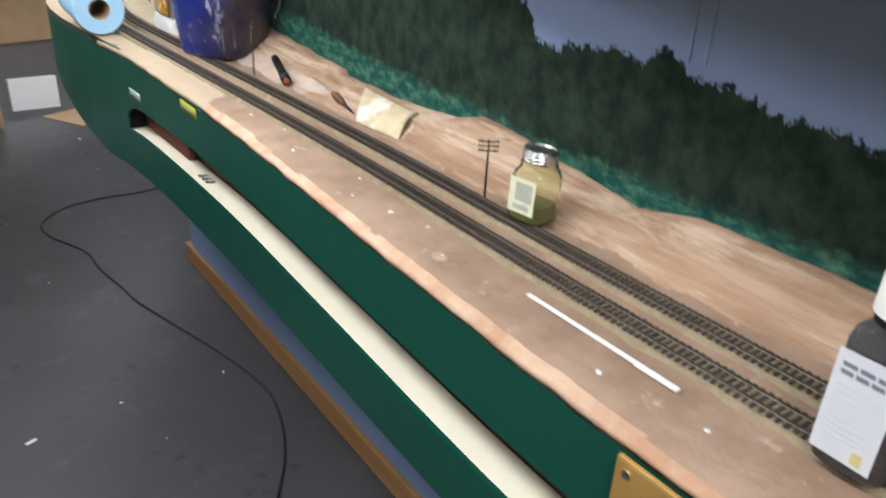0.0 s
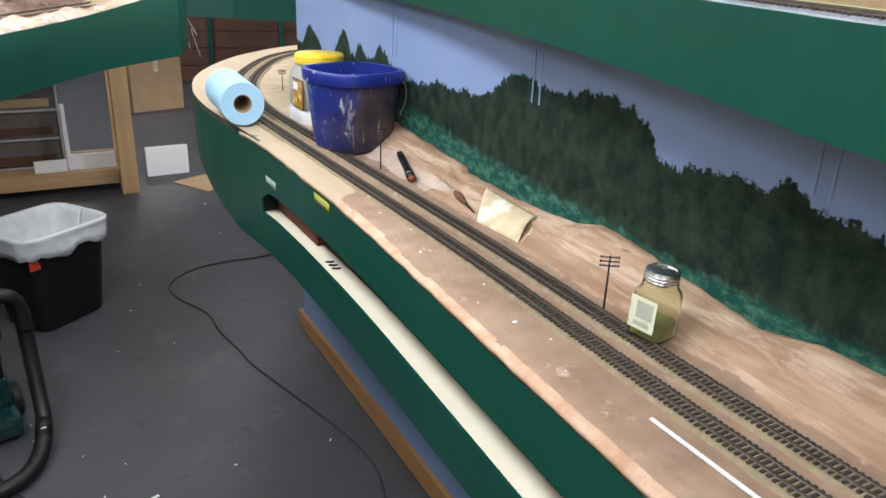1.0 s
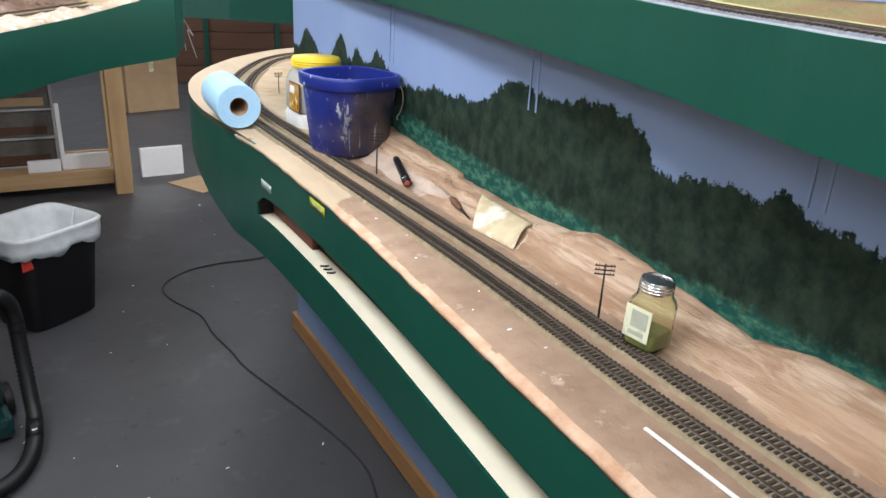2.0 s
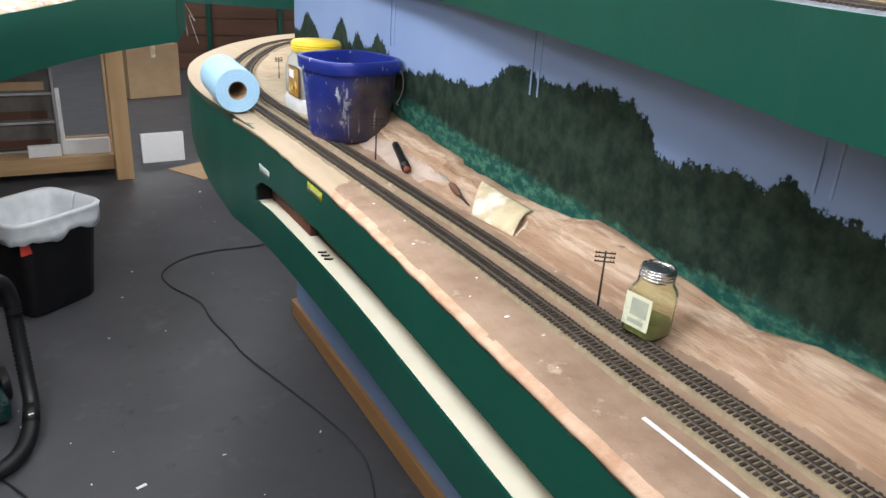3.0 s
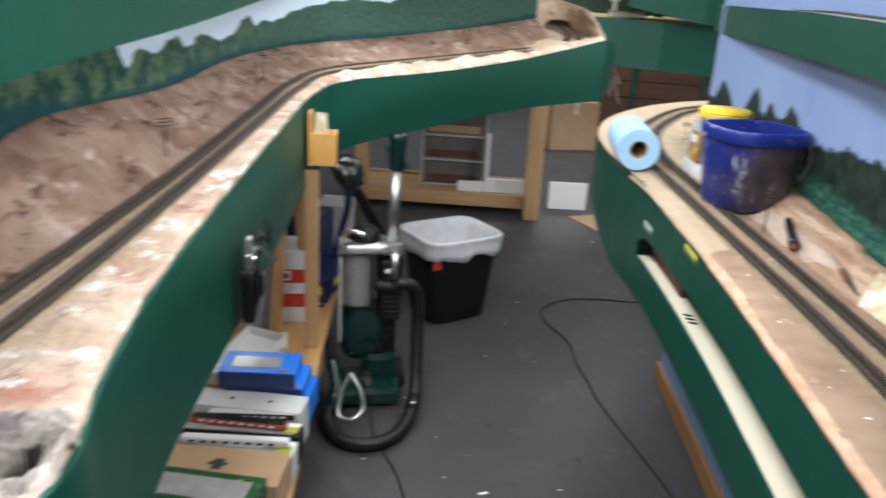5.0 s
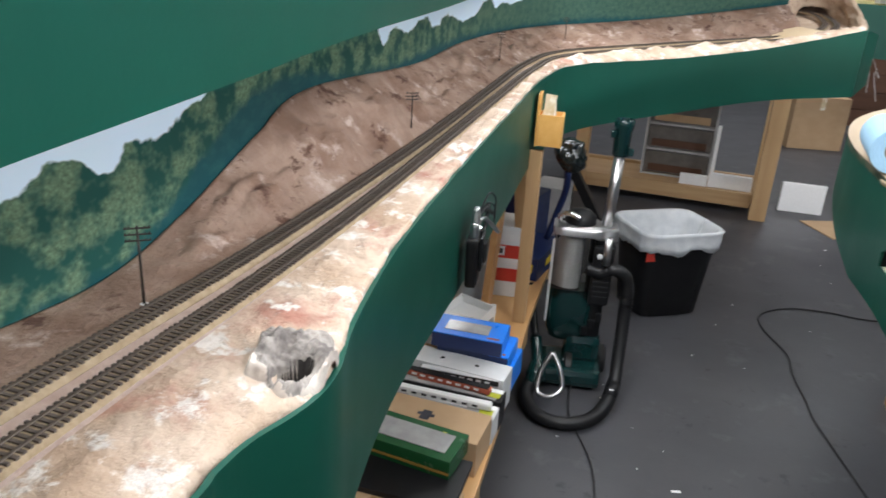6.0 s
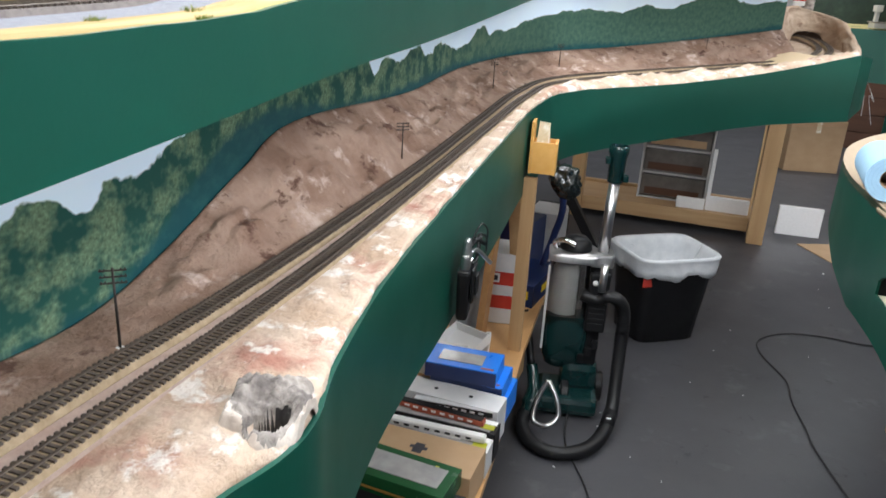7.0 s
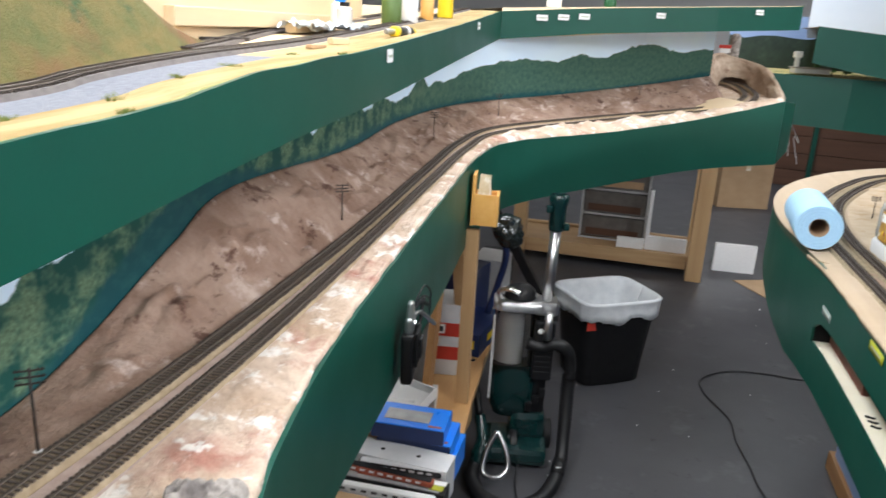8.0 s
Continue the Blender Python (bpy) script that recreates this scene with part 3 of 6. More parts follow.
# plaster over the deck, with the low hill along the wall
HILL_Z = [(-1.4, 0.05), (0.326, 0.05), (0.416, 0.046), (0.496, 0.028), (0.598, 0.038), (0.68, 0.047), (0.745, 0.056), (0.816, 0.058), (0.88, 0.039), (1.011, 0.026), (1.262, 0.025), (1.2, 0.034), (1.36, 0.038), (1.66, 0.053), (1.8, 0.05), (1.95, 0.0)]
rows, NX = [], 84
y = -1.4
ys = []
while y < 1.95:
    ys.append(y)
    y += 0.03 if y < -0.1 else 0.008
for y in ys:
    ex = lerp_at(EDGE_R_X, y) - 0.005
    row = []
    for k in range(NX + 1):
        w = k / NX
        x = ex + (wr(y) - 0.001 - ex) * w
        e = x - ex
        z = ZR + 0.0022 * nz3(x, y, 0, 22) + 0.001 * nz3(x, y, 3, 70)
        z -= (ZR + 0.001 - lerp_at(TOP_F, y)) * max(0, 1 - e / (0.034 + 0.010 * nz3(0, y, 5, 5))) ** 1.7
        t = max(0.0, min(1.0, (x - 0.822) / (wr(y) - 0.835)))
        hh = lerp_at(HILL_Z, y)
        st = t * t * (3 - 2 * t)
        z += hh * st + st * (1.15 - st) * (0.022 * nz3(x * 2.6, y * 0.55, 0, 26) + 0.009 * nz3(x * 1.5, y * 0.7, 9, 60))
        if y > 1.72:
            z -= 0.006 * min(1, (y - 1.72) / 0.2)
        row.append((x, y, z))
    rows.append(row)
PALE = mat("pale_pink_plaster", (0.52, 0.39, 0.32), (0.64, 0.53, 0.45), 14, 0.88, 0.4, 70, c3=(0.50, 0.32, 0.22), s3=10, t3=0.58, w3=0.15)


def r_zone(i, k):
    x, yy, _ = rows[i][k]
    if x > 0.828 + 0.01 * nz3(0, yy, 0, 12):
        return 3 if yy > 1.22 + 0.10 * nz3(x, yy, 1, 14) and x < 0.872 + 0.012 * nz3(2, yy, 0, 14) else 1
    if x < 0.735 and yy > 1.30 + 0.9 * (x - 0.70) + 0.05 * nz3(x, yy, 1, 25):
        return 4
    return 2 if x - rows[i][0][0] < 0.012 + 0.010 * nz3(1, yy, 0, 4) else 0


ter = grid_mesh("plaster_terrain", rows, [PLASTER_R, HILL_R, LIP_R, PALE, BOARD], None, pick=r_zone)
tagged(solid(ter, 0.012), "brown sculpted plaster scenery with an ochre rocky slope", "model terrain", kind="structure")

TB = [(0.785, -1.4), (0.785, 0.3), (0.79, 0.9), (0.777, 1.5), (0.768, 1.85), (0.765, 2.1), (0.785, 2.33), (0.83, 2.56), (0.90, 2.76), (1.0, 2.98), (1.14, 3.22), (1.33, 3.38), (1.6, 3.42), (1.85, 3.2), (1.95, 2.8)]
CB = smoothed([(x, y, ZR + 0.002) for x, y in TB], 12)


def offset(seq, d):
    out = []
    for i, p in enumerate(seq):
        t = seq[min(i + 1, len(seq) - 1)] - seq[max(i - 1, 0)]
        t.z = 0
        t.normalize()
        out.append(p + Vector((t.y, -t.x, 0)) * d)
    return out


track("model_track", CB, "weathered double track line on dark ties, back line", "shelf tracks", TIE, BALLAST_R, 0.046)
track("model_track", offset(CB, -0.058), "weathered double track line on dark ties, front line", "shelf tracks", TIE, BALLAST_R, 0.046)
bm = bmesh.new()
mid = offset(CB, -0.029)
rws = [[bm.verts.new(p + Vector((dx, 0, -0.003))) for dx in (-0.012, 0.012)] for p in mid]
for a, b in zip(rws, rws[1:]):
    bm.faces.new((a[0], a[1], b[1], b[0]))
tagged(part("ballast_strip", bm, BALLAST_R), "olive grey ballast between the two tracks", "ballast", kind="stuff")

# sandy infill inside the loop at the shelf end
infill = thing("loop_infill", "pale sandy plaster patch inside the track loop", "model terrain", kind="structure")
rows = []
for k in range(20):
    y = 1.7 + k * 0.07
    x0 = lerp_at([(p.y, p.x) for p in CB if p.y < 3.0 and p.x < 1.2], y) + 0.03
    rows.append([(x0 + (1.5 - x0) * j / 12, y, ZR + 0.001 + 0.006 * (nz3(j, y, 0, 3) + 0.4) * min(1, j / 2)) for j in range(13)])
grid_mesh("patch", rows, mat("pale_sand_plaster", (0.46, 0.35, 0.23), (0.60, 0.50, 0.37), 12, 0.9, 0.4, 60, c3=(0.42, 0.28, 0.14), s3=9, t3=0.56, w3=0.1), infill)

# ---- right-hand upper deck ----
ER = smoothed([(0.60, -1.4, 0), (0.62, -0.3, 0), (0.67, 0.25, 0), (0.705, 0.40, 0), (0.76, 0.62, 0), (0.82, 0.95, 0), (0.875, 1.4, 0), (0.93, 2.1, 0), (1.02, 2.7, 0), (1.2, 3.1, 0), (1.5, 3.3, 0)], 10)
UR_T = [(-1.4, 1.455), (.2, 1.458), (.5, 1.462), (.9, 1.475), (1.6, 1.49), (4, 1.50)]
UR_B = [(-1.4, 1.365), (.25, 1.371), (.5, 1.376), (.95, 1.385), (1.4, 1.395), (2.2, 1.405), (4, 1.41)]
up = thing("upper_deck_fascia", "green painted fascia of the upper shelf deck", "fascia", kind="structure")
bm = bmesh.new()
wall_band(bm, ER, [lerp_at(UR_B, p.y) for p in ER], [lerp_at(UR_T, p.y) for p in ER], 0.006, 1)
part("panel", bm, GREEN, up)
ud = thing("upper_deck", "upper shelf deck with grassy scenery and a grey roadbed", "deck", kind="structure")
rows = []
for p in ER:
    b, t = lerp_at(UR_B, p.y) + 0.01, lerp_at(UR_T, p.y) - 0.004
    rows.append([(p.x + 0.007, p.y, b), (p.x + 0.007, p.y, t), (p.x + 0.014, p.y, t + 0.001), (p.x + 0.04, p.y, t + 0.002), (p.x + 0.075, p.y, t), (p.x + 0.10, p.y, t + 0.008), (p.x + 0.4, p.y, t + 0.05), (p.x + 0.4, p.y, b), (p.x + 0.007, p.y, b)])
grid_mesh("scenery", rows, [PLY, SAND, GREYB, MESHG, GRASS], ud, pick=lambda i, k: {0: 0, 1: 1, 2: 2, 3: 2, 4: 3, 5: 4, 6: 0, 7: 0}[k])
ur_c = [Vector((p.x + 0.062, p.y, lerp_at(UR_T, p.y) - 0.002)) for p in ER]
track("model_track", ur_c, "single weathered track on the upper deck roadbed", "upper tracks", TIE, GREYB, 0.04)

# ---- left-hand layout: lower deck ----
# y-order stations: edge, front track, back track, wall, deck height, hill top, fascia bottom
SL = [
    ((-.12, -1.2), (-.285, -1.2), (-.345, -1.2), (-.49, -1.2), 1.105, 1.11, .84),
    ((-.128, .05), (-.285, .0), (-.345, .0), (-.475, .05), 1.115, 1.12, .85),
    ((-.136, .25), (-.287, .2), (-.345, .2), (-.47, .25), 1.118, 1.118, .855),
    ((-.114, .38), (-.288, .36), (-.345, .38), (-.465, .46), 1.12, 1.114, .86),
    ((-.150, .51), (-.290, .53), (-.345, .57), (-.47, .62), 1.12, 1.148, .862),
    ((-.197, .76), (-.296, .80), (-.35, .86), (-.49, .84), 1.125, 1.214, .865),
    ((-.243, 1.2), (-.32, 1.25), (-.367, 1.32), (-.525, 1.08), 1.135, 1.254, .85),
    ((-.282, 1.7), (-.35, 1.78), (-.402, 1.88), (-.56, 1.7), 1.15, 1.230, .87),
    ((-.315, 2.22), (-.372, 2.28), (-.425, 2.38), (-.62, 2.35), 1.165, 1.236, .90),
    ((-.255, 2.55), (-.335, 2.66), (-.375, 2.78), (-.56, 3.0), 1.175, 1.242, .93),
    ((.08, 3.02), (-.03, 3.2), (-.075, 3.30), (-.22, 3.55), 1.185, 1.266, .958),
    ((.42, 3.42), (.34, 3.62), (.30, 3.72), (.16, 3.95), 1.21, 1.315, .985),
    ((.81, 3.75), (.66, 3.95), (.60, 4.05), (.50, 4.32), 1.232, 1.365, .997),
]
NS = 22
RISE = [0] * 11 + [0.012, 0.072]
sE = smoothed([(*s[0], s[4] + r_) for s, r_ in zip(SL, RISE)], NS)
sF = smoothed([(*s[1], s[4]) for s in SL], NS)
sB = smoothed([(*s[2], s[4]) for s in SL], NS)
sW = smoothed([(*s[3], s[5]) for s in SL], NS)
sBot = [v.z for v in smoothed([(i, 0, s[6]) for i, s in enumerate(SL)], NS)]
rows = []
for i in range(len(sE)):
    e, fr, bk, w = sE[i], sF[i], sB[i], sW[i]
    a = fr + (fr - bk).normalized() * 0.024
    b = bk + (bk - fr).normalized() * 0.024
    row = []
    for k in range(29):
        t = k / 28
        p = e.lerp(a, t)
        rough_ = min(1, t * 5) * min(1, (1 - t) * 4)
        far = max(0.0, min(1.0, (i / NS - 7.6) / 2))
        p.z += rough_ * (0.006 * nz3(p.x, p.y, 0, 14) + 0.006 * nz3(p.x, p.y, 4, 34) + 0.003 * nz3(p.x, p.y, 8, 80) + 0.030 * far * nz3(p.x, p.y, 7, 11) + 0.012 * far * math.sin(math.pi * t) + 0.010 * far * abs(nz3(p.x, p.y, 5, 26)))
        if k < 4:
            p -= (e - a).normalized() * (0.002 + 0.009 * abs(nz3(p.x, p.y, 3, 18)) + 0.005 * abs(nz3(p.x, p.y, 6, 60))) * (1 - k / 4)
        p.z -= 0.014 * max(0, 1 - t / 0.10) ** 2 * (1 + 0.8 * nz3(0, p.y, 2, 16))
        if k > 1 and math.hypot((p.x + 0.148) / 0.020, (p.y - 0.369) / 0.026) < 1.0:
            p.z -= 0.12
        row.append(p)
    row.append(a.lerp(b, 0.5) + Vector((0, 0, -0.003)))
    nh = 26
    for k in range(nh + 1):
        t = k / nh
        p = b.lerp(Vector((w.x, w.y, b.z)), t)
        st = t ** 1.15
        h = (w.z - b.z) * st
        bumpy = math.sin(math.pi * min(1, t)) ** 1.6
        p.z += h + bumpy * min(1, max(0, w.z - b.z) / 0.06) * (0.036 * nz3(p.x, p.y, p.z + h, 8) + 0.030 * (abs(nz3(p.x, p.y, h, 20)) - 0.22) + 0.012 * nz3(p.x, p.y, h, 50))
        row.append(p)
    rows.append(row)
ter = grid_mesh("plaster_terrain", rows, [PLASTER_L, BALLAST_L, HILL_L], pick=lambda i, k: 0 if k < 28 else (1 if k < 30 else 2))
tagged(solid(ter, 0.01), "pink and cream sculpted plaster scenery with a rust-brown hillside", "model terrain", kind="structure")
EXT_F = smoothed([(.72, 4.20, 1.250), (.755, 4.36, 1.268), (.745, 4.50, 1.290), (.70, 4.62, 1.310), (.60, 4.72, 1.320)], 8)
EXT_B = smoothed([(.662, 4.22, 1.250), (.698, 4.36, 1.268), (.69, 4.47, 1.290), (.65, 4.57, 1.310), (.56, 4.66, 1.320)], 8)
track("model_track", [p + Vector((0, 0, 0.003)) for p in list(sB) + EXT_B], "curving weathered track line with grey ties, back line", "lower tracks", TIE_L, CORK, 0.037)
track("model_track", [p + Vector((0, 0, 0.003)) for p in list(sF) + EXT_F], "curving weathered track line with grey ties, front line", "lower tracks", TIE_L, CORK, 0.038)
fas = thing("layout_fascia", "dark green painted fascia board of the lower layout deck", "fascia", kind="structure")
bm = bmesh.new()
wall_band(bm, sE, sBot, [p.z - 0.008 + 0.003 * nz3(0, p.y, 0, 14) for p in sE], 0.006, -1)
part("panel", bm, GREEN, fas)
tip = sE[-1]
bm = bmesh.new()
wall_band(bm, [Vector((tip.x, tip.y, 0)), Vector((0.95, 4.3, 0)), Vector((1.0, 4.9, 0))], [.997, .997, .997], [1.295, 1.25, 1.22], 0.006, -1)
part("return_panel", bm, GREEN, fas)
und = thing("layout_underside", "raw plywood underside of the lower layout deck", "deck", kind="structure")
rows = [[(p.x - 0.01 * 0, p.y, p.z - 0.03), (q.x, q.y, p.z - 0.03)] for p, q in zip(sE[:-2], sW[:-2])]
grid_mesh("plywood_base", rows, PLY, und)

# backdrop of the lower deck
CURVE_L = [(0, .12), (1.3, .125), (1.50, .128), (1.58, .138), (1.608, .152), (1.634, .157), (1.66, .152), (1.692, .130), (1.723, .147), (1.749, .160), (1.813, .158), (1.853, .175), (1.92, .20), (2.05, .26), (2.3, .29), (2.55, .27), (2.64, .23), (2.68, .188), (2.73, .225), (2.84, .205), (3.0, .232), (3.1, .20), (3.3, .222), (3.45, .19), (3.58, .205), (3.654, .215), (3.72, .246), (3.785, .255), (3.86, .215), (3.94, .236), (4.033, .229), (4.22, .266), (4.48, .303), (4.61, .316), (4.8, .308), (5.0, .341), (5.07, .328), (5.2, .354), (5.425, .406), (5.62, .376), (5.9, .394), (6.0, .39)]
BAND_L = [(0, .005), (1.5, .006), (1.67, .012), (1.78, .045), (1.92, .122), (2.06, .172), (2.24, .178), (2.52, .143), (3.0, .142), (3.5, .145), (4.2, .148), (4.6, .17), (5.0, .178), (5.4, .215), (5.9, .275), (6.0, .28)]
MURAL_L = mural("green_forest_mural", CURVE_L, 6.0, 1.0, (0.66, 0.82, 1.0), (0.014, 0.072, 0.060), (0.165, 0.270, 0.170), (0.012, 0.068, 0.078), (0.020, 0.092, 0.092), 22.0, 0.045, BAND_L, True)
bd = thing("layout_backdrop", "backdrop panel painted with sky and green wooded hills", "backdrop", kind="structure")
acc = [0.0]
for a, b in zip(sW, sW[1:]):
    acc.append(acc[-1] + (Vector((b.x, b.y, 0)) - Vector((a.x, a.y, 0))).length)
bm = bmesh.new()
uvl = bm.loops.layers.uv.new("UVMap")
prev = None
for i, p in enumerate(sW):
    z0, z1 = p.z - 0.03, lerp_at([(.1, 1.376), (.7, 1.409), (1.2, 1.426), (2.2, 1.474), (3.1, 1.525), (3.6, 1.58), (4.4, 1.64)], p.y)
    cur = (bm.verts.new((p.x - 0.004, p.y, z0)), bm.verts.new((p.x - 0.004, p.y, z1)), acc[i], z0 - 1.11, z1 - 1.11)
    if prev:
        f = bm.faces.new((prev[0], cur[0], cur[1], prev[1]))
        for lp, uvv in zip(f.loops, ((prev[2], prev[3]), (cur[2], cur[3]), (cur[2], cur[4]), (prev[2], prev[4]))):
            lp[uvl].uv = uvv
    prev = cur
solid(part("painted_panel", bm, MURAL_L, bd), 0.006, 1)

# ---- left-hand layout: upper deck ----
UL = [(-.10, -1.2, 1.335, 1.435), (-.195, -.1, 1.355, 1.452), (-.215, .20, 1.369, 1.462), (-.239, .48, 1.382, 1.471), (-.248, .58, 1.388, 1.481), (-.265, .80, 1.399, 1.494), (-.304, 1.27, 1.415, 1.511), (-.381, 2.2, 1.462, 1.562), (-.46, 3.15, 1.508, 1.622)]
uE = smoothed([(a, b, 0) for a, b, _, _ in UL], 8)
uB = [v.z for v in smoothed([(i, 0, s[2]) for i, s in enumerate(UL)], 8)]
uT = [v.z for v in smoothed([(i, 0, s[3]) for i, s in enumerate(UL)], 8)]
up = thing("upper_layout_fascia", "dark green painted fascia board of the upper layout deck", "fascia", kind="structure")
bm = bmesh.new()
wall_band(bm, uE, uB, [t + 0.003 * nz3(0, p.y, 0, 8) for t, p in zip(uT, uE)], 0.006, -1)
part("near_panel", bm, GREEN, up)
bm = bmesh.new()
farp = [Vector((-.46, 3.15, 0)), Vector((-.1, 3.35, 0)), Vector((.45, 3.72, 0)), Vector((.86, 4.05, 0))]
wall_band(bm, farp, [1.508, 1.55, 1.592, 1.622], [1.622, 1.657, 1.70, 1.733], 0.006, -1)
part("far_panel", bm, GREEN, up)
bm = bmesh.new()
wall_band(bm, [Vector((.86, 4.05, 0)), Vector((.90, 4.4, 0)), Vector((.93, 5.2, 0))], [1.63, 1.63, 1.63], [1.74, 1.74, 1.74], 0.006, -1)
part("end_panel", bm, GREEN, up)
ud = thing("upper_layout_deck", "upper layout deck with tan roadbed, grey ballast and plywood", "deck", kind="structure")
rows = []
for p, b, t in zip(uE, uB, uT):
    rows.append([(p.x - 0.007, p.y, b + 0.012), (p.x - 0.007, p.y, t - 0.004), (p.x - 0.014, p.y, t - 0.002), (p.x - 0.068, p.y, t - 0.001), (p.x - 0.128, p.y, t - 0.002), (p.x - 0.182, p.y, t - 0.003), (p.x - 0.90, p.y, t - 0.003), (p.x - 0.90, p.y, b + 0.012), (p.x - 0.007, p.y, b + 0.012)])
half = next(i for i, p in enumerate(uE) if p.y > 0.86)
grid_mesh("scenery", rows, [PLY, MESHG, SAND, GREYB], ud, pick=lambda i, k: {0: 0, 1: 1, 2: 2, 3: 3 if i < half else 2, 4: 3 if i < half else 0, 5: 0, 6: 0, 7: 0}[k])
rows = []
for k in range(8):
    t = k / 7
    x, y = -.46 + 1.32 * t, 3.15 + .90 * t
    b, tt = lerp_at([(0, 1.51), (1, 1.64)], t), lerp_at([(0, 1.636), (1, 1.736)], t)
    rows.append([(x, y + 0.008, b), (x, y + 0.008, tt), (x - .35, y + .7, tt), (x - .35, y + .7, b)])
grid_mesh("far_deck", rows, PLY, ud)
track("model_track", [Vector((p.x - 0.155, p.y, t + 0.001)) for p, t in zip(uE, uT)], "single track on the upper layout deck", "upper tracks", TIE, mat("dark_ballast_bed", (0.11, 0.095, 0.09), (0.17, 0.15, 0.14), 90, 0.9, 0.5, 300), 0.048)

track("model_track", [Vector((p.x - 0.215 - 0.10 * min(1, max(0, (p.y - 0.85) / 0.5)), p.y, t)) for p, t in zip(uE, uT) if p.y > 0.85], "second dark track line on the upper layout deck", "upper tracks", TIE, mat("dark_roadbed", (0.085, 0.070, 0.065), (0.13, 0.11, 0.10), 60, 0.9, 0.3), 0.06)

# ---- far green layout beyond ----
fl = thing("far_layout", "green-fronted layout across the room with wooded scenery", "layout", kind="structure")
rows_f = [Vector((.80, 5.15, 0)), Vector((1.45, 5.35, 0)), Vector((2.1, 5.7, 0)), Vector((3.0, 6.2, 0))]
bm = bmesh.new()
wall_band(bm, rows_f, [1.075, 1.03, .97, .93], [1.375, 1.36, 1.345, 1.34], 0.006, -1)
part("fascia_panel", bm, GREEN, fl)
rows = [[(p.x, p.y + 0.008, 1.35), (p.x - .05, p.y + .25, 1.36), (p.x - .1, p.y + .7, 1.38)] for p in rows_f]
grid_mesh("scenery", rows, mat("yellow_grass_mat", (0.36, 0.30, 0.10), (0.50, 0.42, 0.20), 14, 0.95, 0.6, 120, c3=(0.12, 0.16, 0.05), s3=9, t3=0.52, w3=0.1), fl)
rows = [[(p.x - .1, p.y + .7, 1.33), (p.x - .1, p.y + .7, 1.60 + 0.05 * nz3(p.x, 0, 0, 5))] for p in [a.lerp(b, k / 6) for a, b in zip(rows_f, rows_f[1:]) for k in range(7)]]
grid_mesh("tree_backdrop", rows, DKTREE, fl)
rows = [[(p.x - .1, p.y + .71, 1.53), (p.x - .1, p.y + .71, 1.75)] for p in rows_f]
grid_mesh("sky_backdrop", rows, BLUE, fl)
rows = [[(p.x, p.y + 0.01, z), (p.x - .1, p.y + .7, z)] for p, z in zip(rows_f, (1.08, 1.035, .975, .935))]
grid_mesh("underside", rows, PLY, fl)
fl2 = thing("far_upper_layout", "upper green-fronted deck across the room with a sky backdrop", "layout", kind="structure")
pp = [Vector((1.14, 5.1, 0)), Vector((1.7, 5.3, 0)), Vector((2.5, 5.8, 0)), Vector((3.2, 6.3, 0))]
bm = bmesh.new()
wall_band(bm, pp, [1.45, 1.36, 1.33, 1.32], [1.67, 1.63, 1.60, 1.58], 0.006, -1)
part("fascia_panel", bm, GREEN, fl2)
grid_mesh("deck", [[(p.x, p.y + .01, z), (p.x, p.y + .6, z)] for p, z in zip(pp, (1.665, 1.625, 1.595, 1.575))], SAND, fl2)
grid_mesh("sky_panel", [[(p.x, p.y + .35, 1.6), (p.x, p.y + .35, 2.3)] for p in pp], SKYP, fl2)

TUFT = mat("olive_grass_fibre", (0.10, 0.15, 0.03), (0.20, 0.22, 0.06), 60, 0.9)

DRAWER = mat("dull_white_plastic", (0.40, 0.40, 0.40), (0.46, 0.46, 0.46), 12, 0.4)

PRINT_G = mat("blue_grey_print", (0.20, 0.21, 0.26), None, 40, 0.7)
FAINT = mat("faint_print", (0.62, 0.64, 0.68), None, 30, 0.7)

# ---- things on the right-hand shelf ----


def telegraph_pole(x, y, z, h, lean=0, rz=0, foot=False):
    t = thing("telegraph_pole", "thin dark model telegraph pole with three crossarms", "model pole", x, y, z, rz, "telegraph poles", rx=lean)
    tube("post", WIRE, [(0, 0, -0.004), (0, 0, h)], [0.0017, 0.0012], t, 6, 0)
    for k in range(3):
        zz = h * (0.97 - 0.075 * k)
        bm = bmesh.new()
        add_box(bm, -0.0135, -0.0008, zz - 0.0008, 0.0135, 0.0008, zz + 0.0008)
        for j in (-0.012, -0.008, 0.008, 0.012):
            add_box(bm, j - 0.0006, -0.0006, zz + 0.0008, j + 0.0006, 0.0006, zz + 0.0026)
        part("crossarm", bm, WIRE, t)
    if foot:
        bm = bmesh.new()
        add_lathe(bm, [(0.010, -0.003), (0.008, 0.001), (0.003, 0.0025)], 10)
        part("plaster_foot", bm, PAPERW, t, "white plaster dab")
    return t


telegraph_pole(0.808, 0.66, ZR, 0.082, 0, -35)
telegraph_pole(0.815, 1.43, ZR, 0.092, 0, -20)
telegraph_pole(0.90, 2.43, ZR, 0.072, 0, 10)

